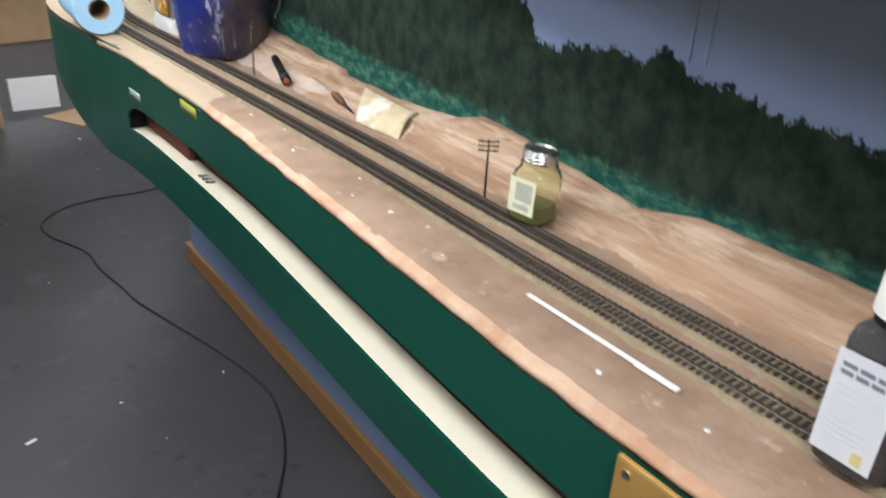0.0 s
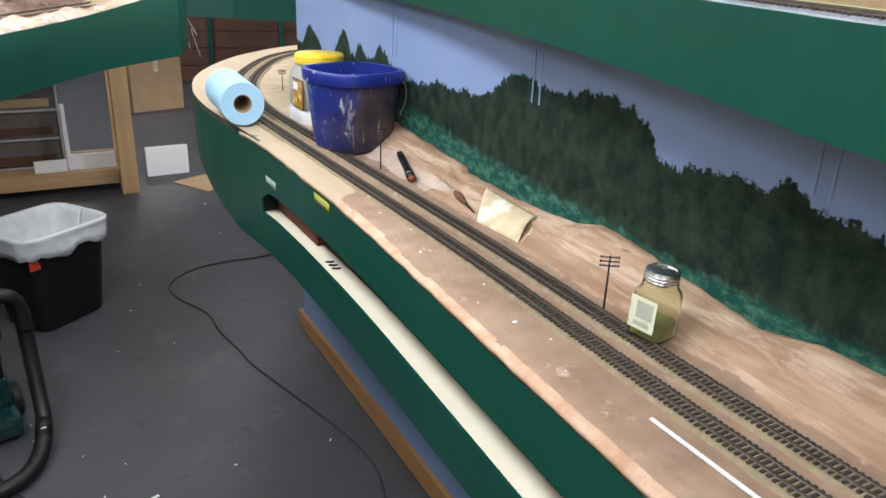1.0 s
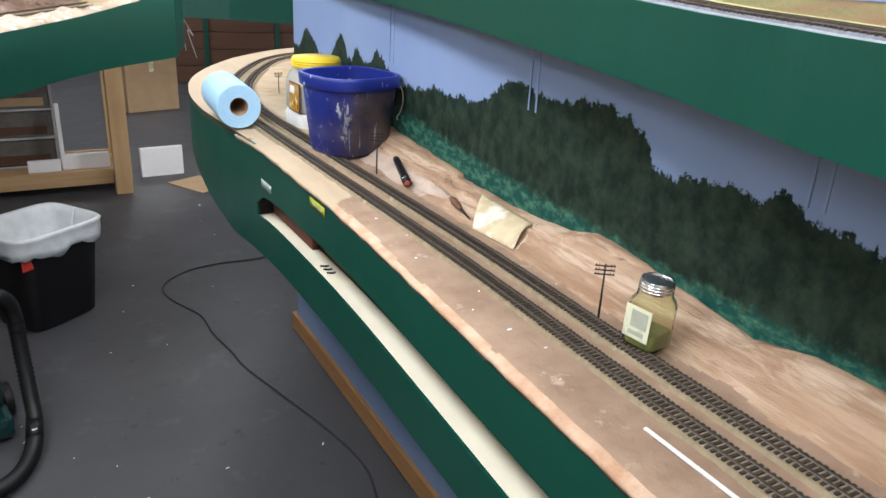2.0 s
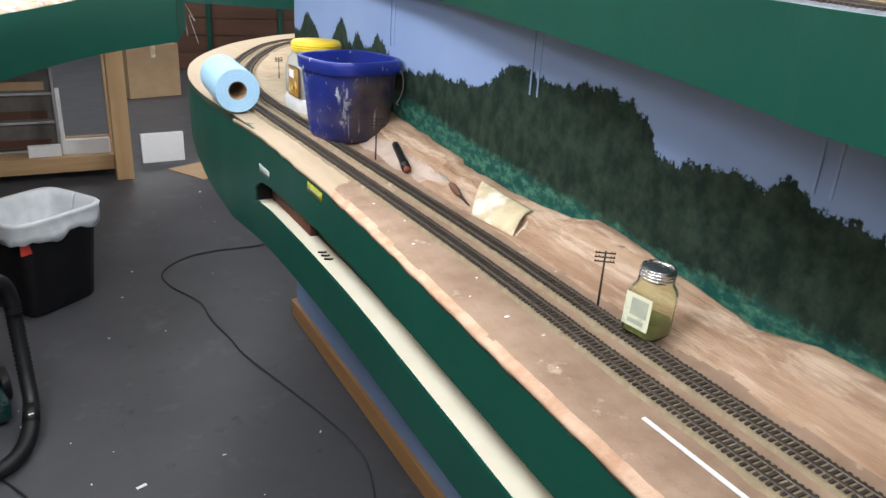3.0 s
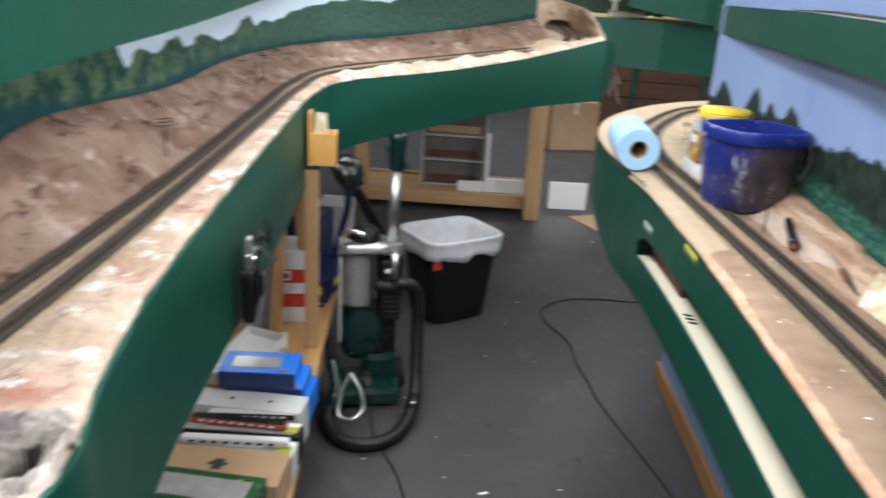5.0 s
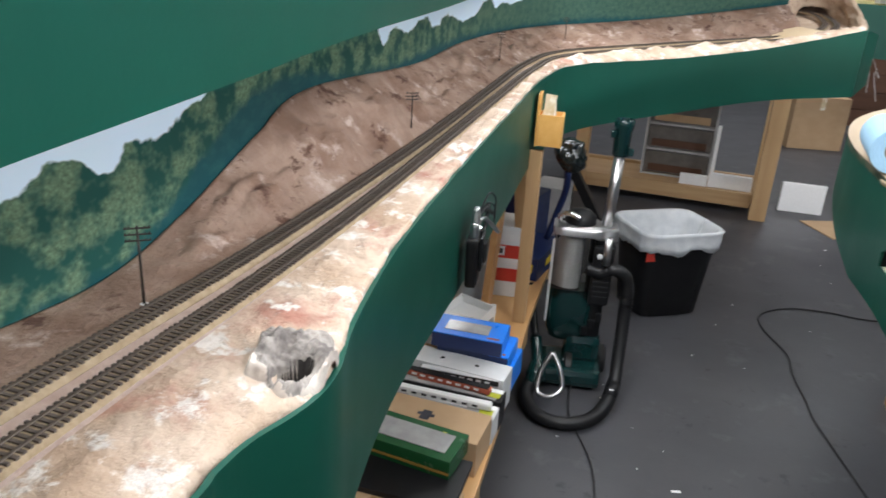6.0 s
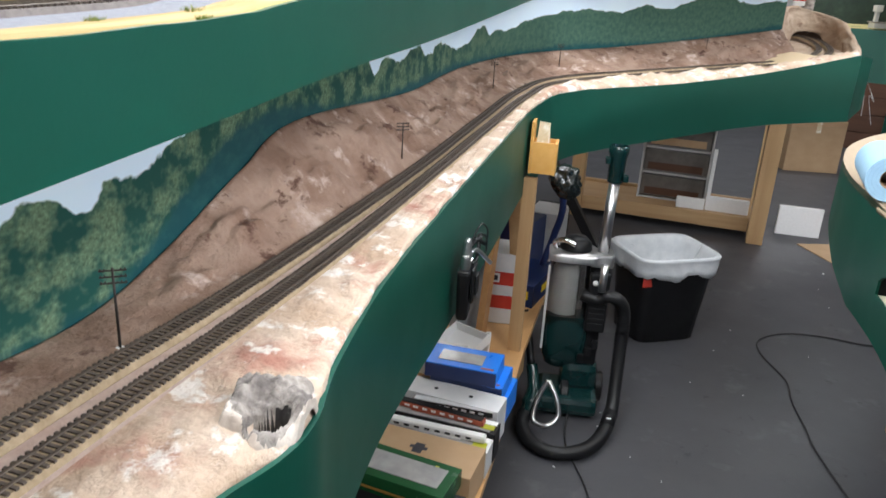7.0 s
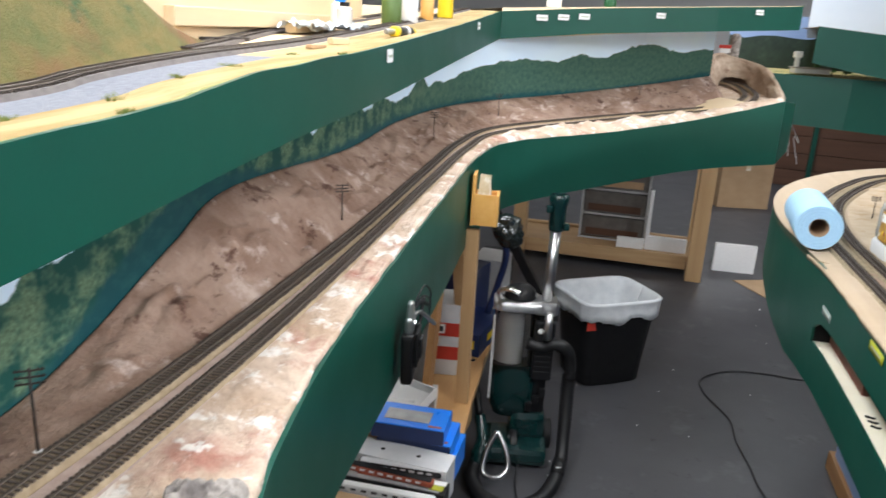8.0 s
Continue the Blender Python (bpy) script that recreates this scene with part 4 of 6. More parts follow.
tw = thing("paper_towel_roll", "roll of light blue paper shop towels lying on the shelf end", "paper towel", 0.645, 1.945, ZR + 0.060, -3, rx=-90)
tw.scale = (0.94, 0.94, 0.94)
bm = bmesh.new()
prof = [(0.0605, 0.0), (0.0615, 0.003), (0.0615, 0.262), (0.0605, 0.265), (0.026, 0.265), (0.026, 0.0), (0.0605, 0.0)]
add_lathe(bm, prof, 48, cap=False)
o = part("paper_roll", bm, TOWEL, tw, "blue paper", True)
o.modifiers.new("edges", "EDGE_SPLIT").split_angle = radians(40)
bm = bmesh.new()
add_lathe(bm, [(0.0258, 0.001), (0.0258, 0.264), (0.024, 0.264), (0.024, 0.001), (0.0258, 0.001)], 32, cap=False)
part("core", bm, TUBE, tw, "brown cardboard core", True)
for r_ in (0.034, 0.044, 0.053):
    bm = bmesh.new()
    add_lathe(bm, [(r_, -0.0004), (r_ + 0.0006, -0.0004)], 40, cap=False)
    part("ply_line", bm, mat("towel_shadow_line", (0.33, 0.55, 0.75), None, 60, 0.9), tw)

bk = thing("bucket", "blue squarish plastic bucket streaked with white and brown dried paint", "bucket", 0.833, 1.637, ZR + 0.003, 14)
lathe("body", BUCKET, [(0.072, 0.0), (0.079, 0.003), (0.083, 0.012), (0.097, 0.150), (0.097, 0.158), (0.094, 0.158), (0.078, 0.012), (0.0, 0.010)], bk, 64, (3.2, 1, 1))
lathe("rim", BUCKET_RIM, [(0.0945, 0.1575), (0.0985, 0.1578), (0.1045, 0.160), (0.1055, 0.164), (0.1065, 0.184), (0.105, 0.187), (0.100, 0.1885), (0.096, 0.186), (0.0945, 0.1575)], bk, 64, (3.2, 1, 1), "paint-chipped rim", False)
tube("handle", STEEL, [(0.070, -0.096, 0.170), (0.082, -0.098, 0.155), (0.090, -0.092, 0.125), (0.089, -0.084, 0.100), (0.083, -0.080, 0.088), (0.086, -0.080, 0.080)], 0.0016, bk, 6, 8, label="bent wire handle")
bm = bmesh.new()
add_lathe(bm, [(0.004, -0.002), (0.006, 0.0), (0.004, 0.002)], 10)
bmesh.ops.transform(bm, matrix=Matrix.Translation((0.070, -0.0975, 0.170)) @ Matrix.Rotation(radians(70), 4, "X"), verts=bm.verts)
part("handle_ear", bm, BUCKET_RIM, bk)

jar = thing("plastic_jar", "large clear plastic snack jar with white base and yellow lid", "jar", 0.866, 1.962, ZR - 0.004, 2)
lathe("body", CLEAR, [(0.066, 0.042), (0.072, 0.050), (0.072, 0.118), (0.066, 0.140), (0.058, 0.152), (0.056, 0.166)], jar, 40, (5, 1, 1.02))
lathe("base", WHITE, [(0.064, 0.0), (0.074, 0.006), (0.076, 0.034), (0.071, 0.043)], jar, 40, (5, 1, 1.02), "white base")
lathe("lid", YELLOW, [(0.060, 0.160), (0.066, 0.163), (0.067, 0.184), (0.063, 0.189), (0.0, 0.191)], jar, 44)
for k in range(3):
    lathe("lid_ridge", YELLOW, [(0.067, 0.166 + 0.006 * k), (0.0682, 0.168 + 0.006 * k), (0.067, 0.170 + 0.006 * k)], jar, 44, cap=False)
box("label_border", mat("brown_label_edge", (0.16, 0.07, 0.04), None, 30, 0.5), -0.0745, -0.066, 0.046, -0.0725, 0.014, 0.126, jar, 0.0005)
box("label", LABEL, -0.0755, -0.061, 0.050, -0.0747, 0.009, 0.122, jar, 0, "amber printed label")
box("label_patch", PAPERW, -0.0762, -0.030, 0.096, -0.0757, 0.004, 0.116, jar, 0)
rng = random.Random(8)
for k in range(9):
    yy, zz = rng.uniform(-0.054, 0.003), rng.uniform(0.056, 0.084)
    o = lathe("printed_ball", (PAPER, YELLOW, RUST)[k % 3], [(0.006, 0.0), (0.006, 0.0004)], jar, 12)
    o.matrix_local = pose(-0.0757 - 0.00005 * k, yy, zz, 0, -90, 0)

sj = thing("spice_jar", "small square glass jar of green powder with a tin lid", "jar", 0.812, 0.572, ZR + 0.005, -78, ry=2)
SQ = (6, 1, 1)
lathe("glass", JARGLASS, [(0.020, 0.0), (0.0238, 0.002), (0.0245, 0.005), (0.0245, 0.056), (0.0225, 0.064), (0.0185, 0.070), (0.0178, 0.078), (0.0155, 0.078), (0.0165, 0.069), (0.0208, 0.062), (0.0228, 0.055), (0.0228, 0.004), (0.0, 0.0035)], sj, 48, SQ)
lathe("contents", GREENGLASS, [(0.0, 0.0040), (0.0222, 0.0045), (0.0225, 0.020), (0.021, 0.024), (0.0, 0.021)], sj, 32, SQ, "olive green powder", False)
lathe("lid", LIDM, [(0.0195, 0.076), (0.0215, 0.078), (0.0215, 0.090), (0.0205, 0.092), (0.018, 0.092), (0.0175, 0.0905), (0.0, 0.0905)], sj, 40, label="ridged tin lid")
for k in range(3):
    lathe("lid_ridge", LIDM, [(0.0216, 0.0785 + 0.004 * k), (0.0222, 0.0797 + 0.004 * k), (0.0216, 0.0809 + 0.004 * k)], sj, 40, cap=False)
box("label", LABELY, -0.021, -0.0257, 0.014, 0.0165, -0.0250, 0.058, sj, 0, "pale printed label")
box("print_block", PRINT, -0.0115, -0.0261, 0.030, 0.0125, -0.0258, 0.053, sj, 0, "block of faint print")
box("print_bar", PRINT, -0.0135, -0.0261, 0.019, 0.0095, -0.0258, 0.025, sj, 0)

bb = thing("ballast_bottle", "clear square bottle of dark ballast with a white cap and label", "bottle", 0.722, 0.117, ZR + 0.004, -92)
bb.scale = (1, 1, 1.10)
lathe("body", glass("bottle_plastic", (0.9, 0.9, 0.9), 0.06), [(0.023, 0.0), (0.0262, 0.003), (0.0266, 0.010), (0.0266, 0.092), (0.0245, 0.100), (0.018, 0.106), (0.0165, 0.118)], bb, 32, (4, 1, 1))
lathe("contents", mat("dark_ballast", (0.075, 0.075, 0.080), (0.15, 0.15, 0.155), 400, 0.8), [(0.023, 0.003), (0.0254, 0.006), (0.0254, 0.090)], bb, 32, (4, 1, 1), "dark grey ballast")
lathe("collar", BLACK, [(0.0175, 0.106), (0.0200, 0.107), (0.0200, 0.112)], bb, 32, label="dark neck collar")
lathe("cap", WHITE, [(0.0200, 0.1122), (0.0222, 0.113), (0.0222, 0.136), (0.0205, 0.139), (0.0, 0.139)], bb, 32, label="white cap")
box("label", mat("cool_white_label", (0.60, 0.62, 0.68), (0.66, 0.68, 0.73), 30, 0.6), -0.0235, -0.0282, 0.012, 0.0205, -0.0275, 0.088, bb, 0)
for z, w in ((0.077, 0.017), (0.0715, 0.015)):
    for q in range(3):
        box("print_bar", PRINT_G, -0.0185 + w * 0.72 * q, -0.0285, z, -0.0185 + w * 0.72 * q + w * 0.6, -0.0283, z + 0.0032, bb, 0)
for k in range(9):
    box("print_line", FAINT, -0.0185, -0.0285, 0.063 - 0.0045 * k, 0.0150 - 0.004 * (k % 3), -0.0283, 0.0640 - 0.0045 * k, bb, 0)
box("print_patch", mat("pale_ochre_print", (0.70, 0.58, 0.28), None, 30, 0.6), 0.006, -0.0285, 0.015, 0.0135, -0.0283, 0.024, bb, 0)

sp = thing("sandpaper_sheet", "curled cream sheet of folded paper resting on the rocky slope", "paper")
rows = []
for i in range(13):
    u = i / 12
    rows.append([Vector((0.828 + 0.010 * u, 1.035 - 0.118 * u, ZR + 0.004)).lerp(Vector((0.902 - 0.004 * u, 1.125 - 0.175 * u, ZR + 0.034 - 0.002 * u)), v) + Vector((-0.002, 0.002, 0.010)) * math.sin(math.pi * v) * (0.6 + 0.4 * u) for v in [j / 10 for j in range(11)]])
solid(grid_mesh("sheet", rows, PAPER, sp), 0.0012)
rows = []
for i in range(5):
    u = i / 4
    rows.append([Vector((0.843, 0.915, ZR + 0.006)).lerp(Vector((0.901, 0.945, ZR + 0.034)), v) + Vector((0.012, -0.010, -0.010)) * u * (0.3 + v) for v in [j / 8 for j in range(9)]])
solid(grid_mesh("folded_flap", rows, PAPER, sp), 0.0012)

fl_ = thing("penlight", "black pen torch lying on the plaster", "torch", 0.862, 1.43, ZR + 0.030, -15, rx=97)
tube("barrel", BLACK, [(0, 0, 0), (0, 0, 0.02), (0, 0, 0.10), (0, 0, 0.105), (0, 0, 0.135)], [0.0075, 0.008, 0.008, 0.0095, 0.0095], fl_, 12, 0)
lathe("lens_ring", CHROME, [(0.0097, 0.118), (0.0102, 0.120), (0.0097, 0.122)], fl_, 16, cap=False)
lathe("tail_cap", RUST, [(0.006, 0.135), (0.0068, 0.137), (0.004, 0.140)], fl_, 12)
kn = thing("craft_tool", "slim brown-handled craft tool lying on the slope", "tool", 0.866, 1.235, ZR + 0.026, -8, rx=96)
tube("blade", STEEL, [(0, 0, 0), (0, 0, 0.07)], [0.001, 0.0022], kn, 6, 0)
tube("grip", mat("brown_grip", (0.12, 0.055, 0.03), (0.20, 0.09, 0.05), 40, 0.5), [(0, 0, 0.07), (0, 0, 0.085), (0, 0, 0.11), (0, 0, 0.125)], [0.004, 0.0075, 0.0065, 0.003], kn, 8, 0)
tube("tip", WIRE, [(0, 0, 0.125), (0, 0, 0.168)], [0.003, 0.0012], kn, 6, 0)

st = thing("white_strip", "thin white styrene strip lying beside the track", "plastic strip", 0.682, 0.34, ZR + 0.002, 0)
bm = bmesh.new()
add_box(bm, -0.0025, -0.092, 0, 0.0025, 0.092, 0.002, 0.0004)
part("strip", bm, FOAM, st)
bm = bmesh.new()
add_box(bm, -0.0045, -0.096, 0.0003, 0.0018, -0.05, 0.0026, 0.0005)
part("chipped_end", bm, FOAM, st)
for k, (x, y, w) in enumerate([(.69, .62, .006), (.66, .75, .004), (.70, .80, .005), (.672, .95, .006), (.66, .55, .004), (.705, 1.05, .004), (.645, .30, .008), (.66, .20, .006), (.69, 1.15, .006), (.675, .68, .009), (.855, .80, .003), (.85, .98, .003)]):
    pc = thing("plaster_chip", "small white plaster chip on the brown deck", "plaster chip", x, y, ZR + 0.0015, 40 * k, "plaster chips")
    bm = bmesh.new()
    add_lathe(bm, [(w * 0.5, 0), (w * 0.4, 0.0008), (w * 0.15, 0.0012)], 7, sq=(2, 1, 0.5 + 0.1 * (k % 4)))
    part("chip", bm, PAPERW, pc)

# fittings on the fascia
sw = thing("switch_plate", "varnished wooden switch plate with screws and a black toggle", "switch plate", 0.601, 0.165, 1.0, 0)
bm = bmesh.new()
add_box(bm, -0.006, -0.06, -0.075, 0.0, 0.066, 0.032, 0.003)
part("plate", bm, BRASS, sw)
for yy, zz in ((0.054, 0.02), (0.054, -0.06), (-0.048, 0.02)):
    lathe("screw", CHROME, [(0.004, 0), (0.004, 0.0015), (0.0, 0.0025)], sw, 12).matrix_local = pose(-0.006, yy, zz, 0, -90, 0)
o = lathe("toggle", BLACK, [(0.006, 0), (0.006, 0.006), (0.003, 0.008), (0.0035, 0.024), (0.0, 0.026)], sw, 12)
o.matrix_local = pose(-0.006, 0.0, 0.0, 0, -115, 0)
for nm, mt, y0, y1, z0, z1, lab in (("yellow_sticker", YSTICK, 1.304, 1.393, 1.002, 1.022, "yellow sticker with faint print on the green fascia"), ("paper_label", GSTICK, 1.671, 1.749, 0.943, 0.963, "small grey paper label on the green fascia")):
    t = thing(nm, lab, "sticker")
    rows = [[(lerp_at(EDGE_R_X, y0 + (y1 - y0) * k / 6) - 0.0015, y0 + (y1 - y0) * k / 6, z) for z in (z0, z1)] for k in range(7)]
    solid(grid_mesh("sheet", rows, mt, t), 0.0006, 0)
    rows = [[(lerp_at(EDGE_R_X, y0 + 0.012 + (y1 - y0 - 0.024) * k / 6) - 0.0024, y0 + 0.012 + (y1 - y0 - 0.024) * k / 6, z) for z in (z0 + 0.008, z0 + 0.012)] for k in range(7)]
    grid_mesh("print_bar", rows, PRINT, t)

# ---- things on the left-hand layout ----
telegraph_pole(-0.372, 0.432, 1.118, 0.094, 0, 40, True)
telegraph_pole(-0.403, 1.292, 1.142, 0.088, 0, 40, True)
telegraph_pole(-0.49, 2.28, 1.178, 0.10, 0, 40, True)
telegraph_pole(-0.42, 3.03, 1.20, 0.09, 0, 20)
telegraph_pole(0.14, 3.82, 1.225, 0.09, 0, 20)

cave = thing("cave_rock", "grey plaster rock with a dark cave mouth at the deck edge", "model rock", -0.158, 0.392, 1.114)
CN = 72
edge_y = [(p.y, p.x) for p in sE if p.y < 1]


def cave_at(i, k):
    """Plan point, distance from the patch centre and from the mouth, both 1 at the rim."""
    x, y = -0.064 + 0.112 * i / CN, -0.085 + 0.17 * k / CN
    a = math.atan2(y / 0.062, x / 0.046)
    r = math.hypot(x / 0.046, y / 0.062) / (1 + 0.16 * math.sin(2 * a + 2.2) + 0.10 * math.sin(5 * a + 1) + 0.16 * nz3(x, y, 6, 42))
    d = math.hypot((x - 0.010) / 0.018, (y + 0.023) / 0.022) + 0.14 * nz3(x, y, 2, 22)
    return x, y, r, d


rows = []
for i in range(CN + 1):
    row = []
    for k in range(CN + 1):
        x, y, r, d = cave_at(i, k)
        body = max(0.0, min(1.0, (1.12 - r) / 0.34))
        body = body * body * (3 - 2 * body)
        lump = 0.011 + 0.010 * nz3(x + 3, y, 0, 38) + 0.013 * abs(nz3(x, y + 5, 3, 60)) + 0.005 * nz3(x, y, 7, 140)
        lump += 0.012 * max(0.0, 1 - abs(r - 0.55) / 0.5) * max(0.0, min(1.0, (d - 1) * 1.5))
        z = body * lump - 0.012 * (1 - body)
        hole = max(0.0, min(1.0, (1.08 - d) / 0.34))
        z = z * (1 - hole) - 0.105 * hole
        row.append((min(x, lerp_at(edge_y, y + 0.392) + 0.154), y, z))
    rows.append(row)


def cave_zone(i, k):
    x, y, r, d = cave_at(i, k)
    # Mouth is coloured near-black in place of the shade inside it
    if d < 1.02:
        return 2
    return 1 if d > 1.3 and r > 0.80 + 0.35 * nz3(x, y, 1, 16) else 0


grid_mesh("rock", rows, [CEMENT, mat("pale_rock_rim", (0.50, 0.42, 0.36), (0.76, 0.69, 0.62), 40, 0.85, 0.8, 90), mat("cave_mouth_shade", (0.012, 0.010, 0.010), (0.050, 0.044, 0.042), 60, 0.9, 0.8, 120)], cave, pick=cave_zone)

TAN = mat("tan_rock", (0.42, 0.30, 0.215), (0.58, 0.46, 0.35), 12, 0.9, 1.0, 50, c3=(0.27, 0.16, 0.11), s3=14, t3=0.57, w3=0.1, sharp=0.14, bdist=0.010)
tun = thing("tunnel_portal", "tan plaster rock bluff with an arched opening over the track", "model rock", 0.66, 4.40, 1.23)
# face of the bluff: plan point, foot, crest
FACE = [(0.50, 4.33, 1.20, 1.40), (0.525, 4.42, 1.21, 1.44), (0.55, 4.54, 1.25, 1.475), (0.585, 4.62, 1.335, 1.482), (0.63, 4.65, 1.350, 1.472), (0.68, 4.65, 1.350, 1.455), (0.725, 4.62, 1.325, 1.44), (0.765, 4.56, 1.24, 1.425), (0.80, 4.47, 1.23, 1.385), (0.822, 4.36, 1.22, 1.325), (0.828, 4.24, 1.20, 1.265)]
fp = smoothed([(a, b, 0) for a, b, _, _ in FACE], 6)
fb = [v.x for v in smoothed([(c, 0, 0) for _, _, c, _ in FACE], 6)]
ft = [v.x for v in smoothed([(e, 0, 0) for _, _, _, e in FACE], 6)]
rows = []
for i, p in enumerate(fp):
    d_ = fp[min(i + 1, len(fp) - 1)] - fp[max(i - 1, 0)]
    nrm = Vector((-d_.y, d_.x, 0)).normalized()
    row = []
    for k in range(19):
        t = min(1, k / 12)
        back = max(0, k - 12) / 6
        q = p + nrm * (0.035 * t * t + (0.13 if i < 36 else 0.03) * back + 0.022 * nz3(p.x, p.y, t, 13) * t + 0.010 * nz3(p.x, p.y, t * 0.3, 34))
        q.z = fb[i] + (ft[i] - fb[i]) * t - 0.05 * back ** 2 + 0.008 * nz3(p.x, p.y, back, 20) * t
        row.append(q - Vector((0.66, 4.40, 1.23)))
    rows.append(row)
solid(grid_mesh("rock_face", rows, TAN, tun), 0.012)
rows = [[(-0.22 + 0.44 * i / 22, -0.45 + 0.95 * k / 40, lerp_at([(-.45, -.02), (-.35, -.008), (-.2, .012), (-.04, .031), (.10, .053), (.22, .073), (.5, .085)], -0.45 + 0.95 * k / 40) + 0.006 * nz3(i, k, 0, 0.25) - 0.004) for k in range(41)] for i in range(23)]
rows = [r[6:] for r in rows]
solid(grid_mesh("rock_floor", rows, TAN, tun), 0.01)
# Lining behind the opening; the hollow's shade is put into its dark brown
rows = [[(-0.16 + 0.30 * i / 8, 0.42 - 0.10 * abs(i - 4) / 4, z) for z in (0.03, 0.12, 0.20)] for i in range(9)]
grid_mesh("tunnel_lining", rows, mat("tunnel_shade_rock", (0.075, 0.045, 0.030), (0.12, 0.075, 0.05), 20, 0.9, 0.8, 60), tun, "rock lining inside the opening, coloured dark brown for shade")

cb = thing("card_holder", "varnished orange wooden card holder hung on the green fascia", "holder", -0.300, 2.10, 1.03, 8)
box("back_board", ORANGEWOOD, -0.005, -0.034, -0.064, 0.004, 0.046, 0.095, cb, 0.002)
box("front_board", ORANGEWOOD, 0.070, -0.034, -0.064, 0.078, 0.046, 0.036, cb, 0.002)
for yy in (-0.034, 0.040):
    box("side_board", ORANGEWOOD, 0.0042, yy, -0.062, 0.0698, yy + 0.006, 0.035, cb, 0.001)
box("bottom_board", ORANGEWOOD, 0.0042, -0.0278, -0.062, 0.0698, 0.0398, -0.054, cb, 0.001)
box("inner_shelf", ORANGEWOOD, 0.0042, -0.0278, 0.004, 0.0698, 0.0398, 0.010, cb, 0.0005)
for k in range(3):
    box("card", PAPERW if k == 1 else PAPER, 0.010 + 0.012 * k, -0.018 + 0.012 * k, 0.011, 0.044 + 0.006 * k, -0.0165 + 0.012 * k, 0.098 - 0.012 * k, cb, 0, m=Matrix.Rotation(radians(4 - 5 * k), 4, "Y"))

pp_ = thing("plier_pouch", "black belt pouch with steel pliers clipped to the fascia", "tool pouch", -0.232, 1.19, 0.955, 10)
box("pouch", BLACK, 0.002, -0.034, -0.085, 0.030, 0.034, 0.022, pp_, 0.008, taper=0.86)
box("flap", BLACK, 0.030, -0.028, -0.045, 0.037, 0.028, 0.026, pp_, 0.003)
box("belt_loop", RUBBER, 0.037, -0.014, -0.030, 0.043, 0.014, 0.010, pp_, 0.002)
lathe("snap", CHROME, [(0.005, 0.0), (0.005, 0.002), (0.0, 0.003)], pp_, 12).matrix_local = pose(0.037, 0.0, -0.038, 0, 90, 0)
bm = bmesh.new()
add_box(bm, 0.008, -0.022, 0.020, 0.026, 0.020, 0.052, 0.006)
add_box(bm, 0.011, -0.012, 0.050, 0.023, 0.010, 0.082, 0.005, taper=1.35)
part("plier_head", bm, STEEL, pp_, "steel plier head")
lathe("pivot", CHROME, [(0.008, 0.0), (0.008, 0.003), (0.0, 0.004)], pp_, 14).matrix_local = pose(0.026, 0.0, 0.036, 0, 90, 0)
for k, e in enumerate(((0.040, 0.125, 0.030), (0.055, 0.110, -0.005), (0.030, 0.105, 0.055))):
    tube("plier_handle", [BLACK, STEEL, RUBBER][k], [(0.018, 0.0, 0.058 - 0.016 * k), (0.030, 0.045, 0.066 - 0.022 * k), e], 0.0046, pp_, 8, 6)
for k in range(2):
    tube("lead", BLACK, [(0.020, 0.010, 0.065), (0.035, 0.04, 0.10 - 0.02 * k), (0.045, 0.09, 0.075 - 0.02 * k), (0.040, 0.15, 0.02 - 0.02 * k)], 0.002, pp_, 6, 8)

# ---- shelf under the left-hand layout ----
sh = thing("wood_shelf", "long varnished pine shelf board under the layout", "shelf", kind="")
rows = []
bm = bmesh.new()
pl = [(-0.13, 0.3), (-0.165, 1.19), (-0.19, 1.48), (-0.232, 1.85), (-0.262, 2.1), (-0.30, 2.6), (-0.36, 3.4)]
top = [bm.verts.new((x, y, 0.35)) for x, y in pl] + [bm.verts.new((x - 0.55, y, 0.35)) for x, y in reversed(pl)]
f = bm.faces.new(top)
r = bmesh.ops.extrude_face_region(bm, geom=[f])
for v in r["geom"]:
    if isinstance(v, bmesh.types.BMVert):
        v.co.z = 0.325
part("board", bm, PINE_Y, sh)
for y in (0.5, 1.5, 2.5, 3.3):
    x = lerp_at([(b, a) for a, b in pl], y)
    box("leg", PINE, x - 0.10, y, 0.0, x - 0.06, y + 0.09, 0.325, sh, 0.002)
pst = thing("support_post", "pine post standing on the shelf under the fascia", "post", -0.285, 2.09, 0.35)
box("post", PINE, -0.030, -0.012, 0.0, 0.012, 0.012, 0.60, pst, 0.002)
br = thing("diagonal_brace", "dark pine diagonal brace behind the post", "brace", -0.36, 2.35, 0.5)
box("brace", PINE, -0.02, -0.03, 0.0, 0.02, 0.03, 0.5, br, 0.002, m=Matrix.Rotation(radians(22), 4, "X"))


def carton(name, label, x0, y0, x1, y1, z0, z1, mt, rz=0, lid=None, extra=None):
    t = thing(name, label, "box", (x0 + x1) / 2, (y0 + y1) / 2, z0, rz)
    w, d, h = (x1 - x0) / 2, (y1 - y0) / 2, z1 - z0
    box("carton", mt, -w, -d, 0, w, d, h, t, 0.002)
    if lid:
        box("window", lid, -w * 0.82, -d * 0.6, h + 0.0002, w * 0.82, d * 0.6, h + 0.0022, t, 0.0005, "clear window")
    return t, w, d, h


